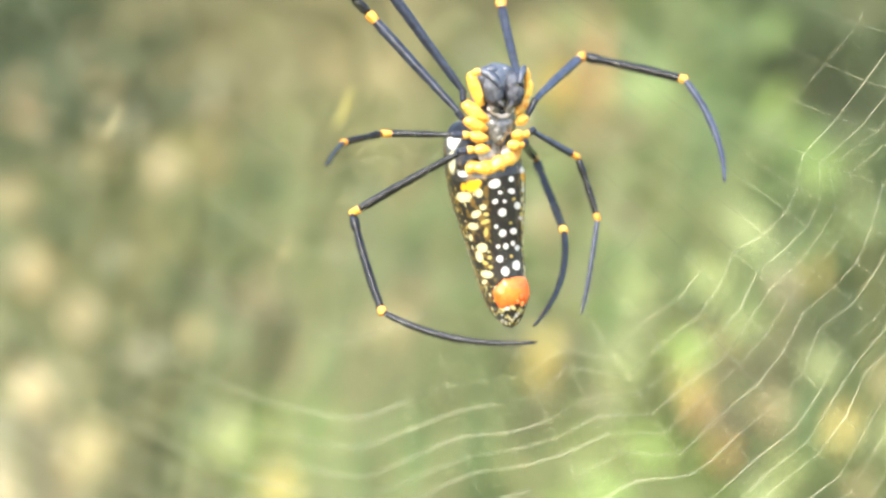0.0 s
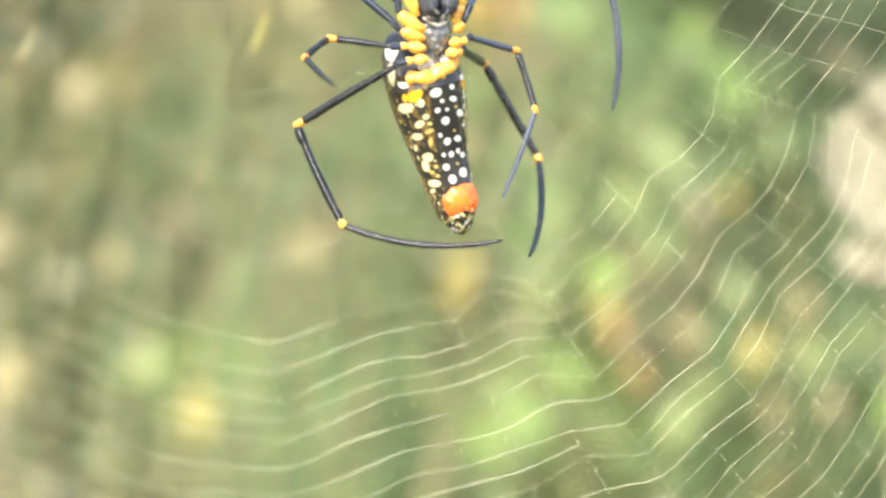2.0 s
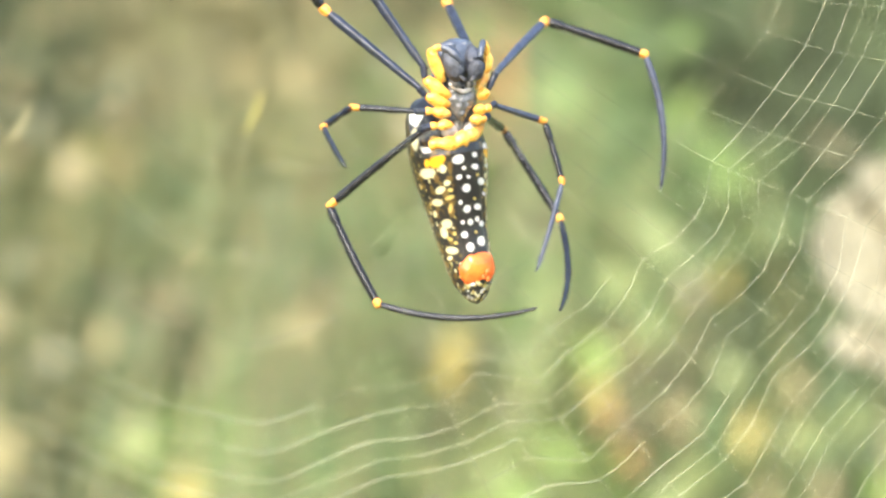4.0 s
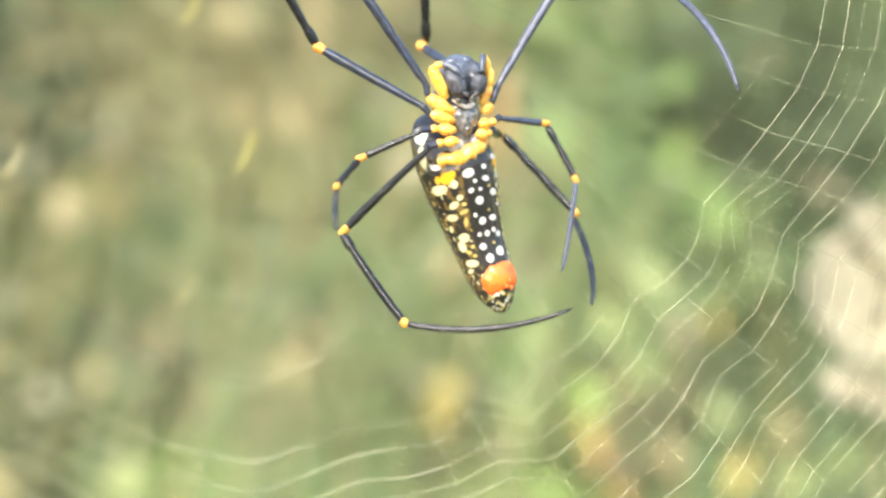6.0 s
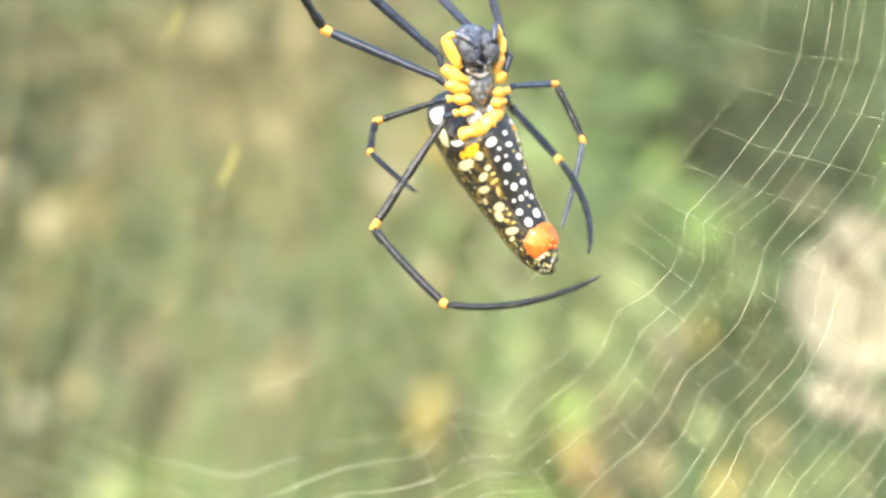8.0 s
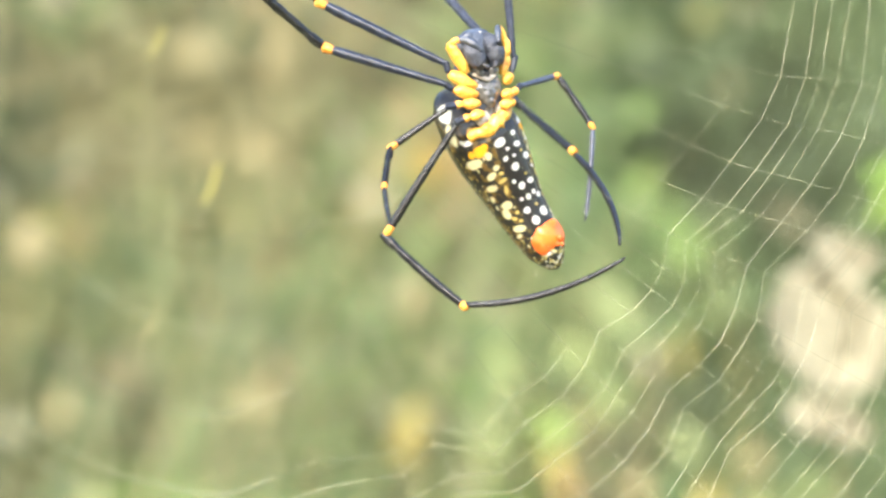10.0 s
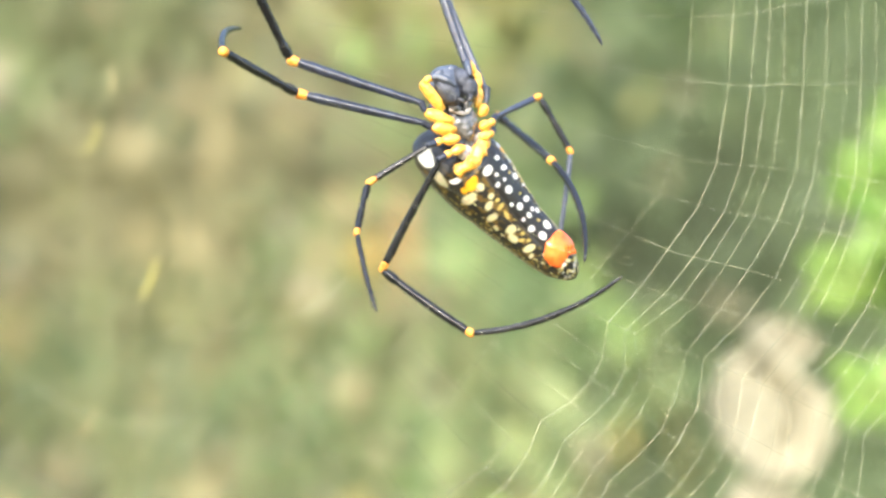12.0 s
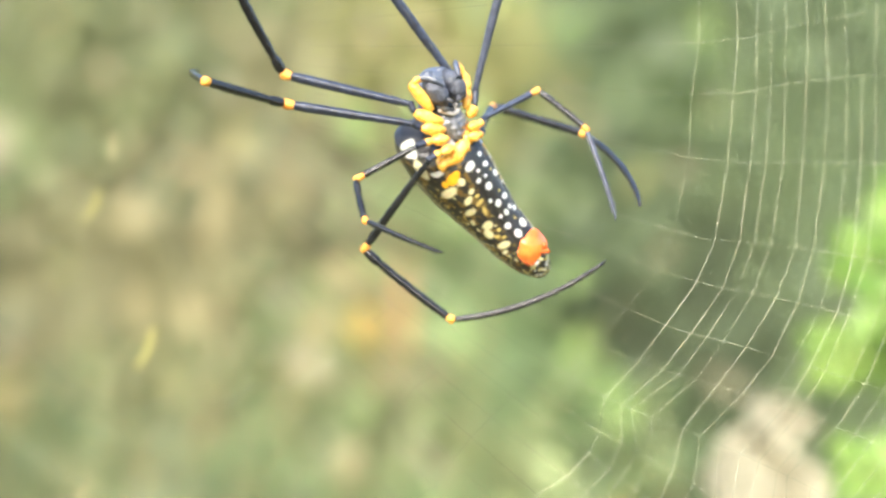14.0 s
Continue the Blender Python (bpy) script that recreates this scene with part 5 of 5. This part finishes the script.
# the innermost full turn of the spiral: direction seen from the hub in degrees, distance in mm
INNER_TURN = [(-210, 74), (-130, 76), (-104, 80), (-92, 85), (-81, 90), (-70, 90.5), (-62, 94), (-53, 99), (-46, 101.5), (-42, 102.3), (-38, 103.2), (-34, 104.2), (-31, 105), (-28, 105.5), (-22, 107), (-18, 110.5), (-14, 114), (-7, 116.5), (2, 118), (10, 121), (40, 128)]


def thread(bm, points, r):
    return tube(bm, points, r, 4)


def inner_turn(d):
    for (a, ra), (b, rb) in zip(INNER_TURN, INNER_TURN[1:]):
        if d <= b:
            return ra + (rb - ra) * (d - a) / (b - a)
    return INNER_TURN[-1][1]


def eased(points):
    """The slack threads hang in soft curves from radial to radial."""
    out = [points[0]]
    for k in range(len(points) - 1):
        a, b, c, d = points[max(0, k - 1)], points[k], points[k + 1], points[min(len(points) - 1, k + 2)]
        for q in (0.33, 0.67, 1.0):
            out.append(0.5 * (2 * b + (c - a) * q + (2 * a - 5 * b + 4 * c - d) * q * q + (3 * b - a - 3 * c + d) * q ** 3))
    return out


def build_web(web):
    """Radial threads leave a hub off to the upper left; the spiral is laid in lopsided turns from one radial to the next."""
    rng = random.Random(21)
    hub = Vector((-47, 0, 28))
    angles = []
    a = -205.0
    while a < -108:
        angles.append(a)
        a += rng.uniform(4.6, 6.6)
    angles += [-104, -98.5, -92.5, -86.5, -80, -74.5, -69.5, -65.5, -61.5, -57, -53, -48.8, -44.6, -41.2, -38, -34.6, -31.6, -28.8, -25.7, -21.4, -17.5, -13.2, -9.4, -2.7, 2.8, 7.2, 12, 17.5, 23, 29, 35]
    # where a slack or tight radial draws the spiral in or out, in mm
    drawn = {-80: 0.5, -69.5: -0.5, -61.5: 0.5, -57: -2.4, -53: 2.0, -44.6: 0.9, -38: -1.9, -31.6: 0.6, -28.8: 0.2, -25.7: -3.9}
    pull = [drawn.get(d, rng.uniform(-0.5, 0.5)) for d in angles]
    wander = [(rng.uniform(-0.4, 0.4), rng.uniform(0, 6)) for d in angles]

    def node(i, out):
        """The point of radial i that lies out millimetres beyond the innermost turn."""
        d = angles[i] + wander[i][0] * math.sin(out * 0.05 + wander[i][1])
        d += (2.2 * (1 - math.exp(-max(0.0, out) / 18)) - 0.8) * smoothstep(-31, -28, d)  # tight radials bend where the spiral begins
        r = inner_turn(d) + out * (1.0 if d > -60 else 0.94)
        u, v = hub.x + math.cos(radians(d)) * r, hub.z + math.sin(radians(d)) * r
        belly = 0.0042 * min(0.0, u - 4) ** 2  # the slack side bellies out
        return Vector((u * MM, (0.6 * math.sin(u * 0.05 + v * 0.04) - belly) * MM, v * MM))

    knot_places = []
    for i, d in enumerate(angles):
        bm = bmesh.new()
        first = rng.uniform(-88, -72) if d > -62 else rng.uniform(-44, -29)
        pts = [node(i, first + (95 - first) * q / 17) for q in range(18)]
        full = 0.045 if d > -32 else 0.043 if d > -62 else 0.028
        thread(bm, pts, [full * MM * (0.5 + 0.5 * smoothstep(-30, 4, first + (95 - first) * q / 17)) for q in range(18)])
        part("radial_thread", bm, SILK, web)

    def turn_of_spiral(out, chosen, r, gap, kink=1.0, knots=True):
        bm = bmesh.new()
        grown = {i: out + kink * pull[i] * (0.8 + 0.3 * math.sin(0.4 * out + i)) + rng.uniform(-0.4, 0.4) for i in chosen}
        i0 = 0
        while i0 < len(chosen) - 2:
            i1 = min(len(chosen) - 1, i0 + rng.randint(4, 13))
            pts = [node(i, grown[i]) for i in chosen[i0:i1 + 1]]
            if knots:
                knot_places.extend(p for p in pts if rng.random() < 0.75)
            d = angles[chosen[(i0 + i1) // 2]]
            heavy = 1.0 + 1.6 * smoothstep(-55, -86, d)
            if d < -66:
                pts = eased(pts)
            thread(bm, pts, r * rng.choice((0.8, 1.0, 1.0, 1.2)) * heavy * MM)
            i0 = i1 if rng.random() > gap else i1 + 1
        part("spiral_thread", bm, SILK, web)

    everywhere = list(range(len(angles)))
    # the slack side was begun one turn further in
    turn_of_spiral(-4.2, [i for i, d in enumerate(angles) if d < -40], 0.036, 0.14)
    out = 0.0
    while out < 88:
        turn_of_spiral(out, everywhere, 0.038, 0.14)
        out += rng.uniform(0.72, 1.25) * 4.15
    # a few wide turns left over from the first, temporary spiral
    turn_of_spiral(-8.0, [i for i, d in enumerate(angles) if d > -26], 0.028, 0.1, 0.4)
    for out in (-16.0, -28.0, -41.0):
        turn_of_spiral(out, [i for i, d in enumerate(angles) if d < -30], 0.027, 0.25, 0.6, False)
    for u, lean in ((-60, -0.05), (10, 0.0), (70, 0.04)):
        bm = bmesh.new()
        thread(bm, [(u * MM, 0, -0.12), (u * MM + lean * 0.5, 0.01, -0.7), (u * MM + lean, 0.02, -1.3)], 0.04 * MM)
        part("anchor_thread", bm, SILK, web)
    verts, faces = [], []
    for p in knot_places:
        k, r = len(verts), rng.uniform(0.06, 0.11) * MM
        verts += [tuple(p + Vector(d) * r) for d in ((1, 0, 0), (0, 1, 0), (-1, 0, 0), (0, -1, 0), (0, 0, 1.2), (0, 0, -1.2))]
        faces += [(k + e, k + (e + 1) % 4, k + 4) for e in range(4)] + [(k + (e + 1) % 4, k + e, k + 5) for e in range(4)]
    me = bpy.data.meshes.new("silk_knots")
    me.from_pydata(verts, [], faces)
    me.materials.append(SILK)
    ob = new("silk_knots", me)
    ob.parent = web
    tagged(ob, kind="stuff")


build_web(web)


# ---- movement ----

PEDICEL = Vector((0, 0.002, -0.0034))
ABDOMEN_ROLL = 7.0  # the abdomen is twisted a little more than the front body


def motions():
    walk(spider, [(t, pose(x, y, z, rx, ry, rz)) for t, x, y, z, rx, ry, rz in BODY_PATH])
    walk(abdomen, [(t, Matrix.Translation(PEDICEL) @ pose(0, 0, 0, rx, ry, rz) @ pose(0, 0, drawn * MM, 0, 0, ABDOMEN_ROLL)) for t, rx, ry, rz, drawn in ABDOMEN_PATH])
    for name in LEG_NAMES:
        base, *steps = LEG_PATHS[name]
        base = Vector(base) * MM
        rows = ([], [], [])
        for t, kx, ky, kz, ax, ay, az, ex, ey, ez in steps:
            knee, ankle, tip = Vector((kx, ky, kz)) * MM, Vector((ax, ay, az)) * MM, Vector((ex, ey, ez)) * MM
            for row, start, end, ref in ((rows[0], base, knee, Vector((0, 1, 0.3))), (rows[1], knee, ankle, knee - base), (rows[2], ankle, tip, ankle - knee)):
                row.append((t, Matrix.Translation(start) @ direction_frame(end - start, ref).to_4x4()))
        for ob, row in zip(legs[name], rows):
            walk(ob, row)


motions()
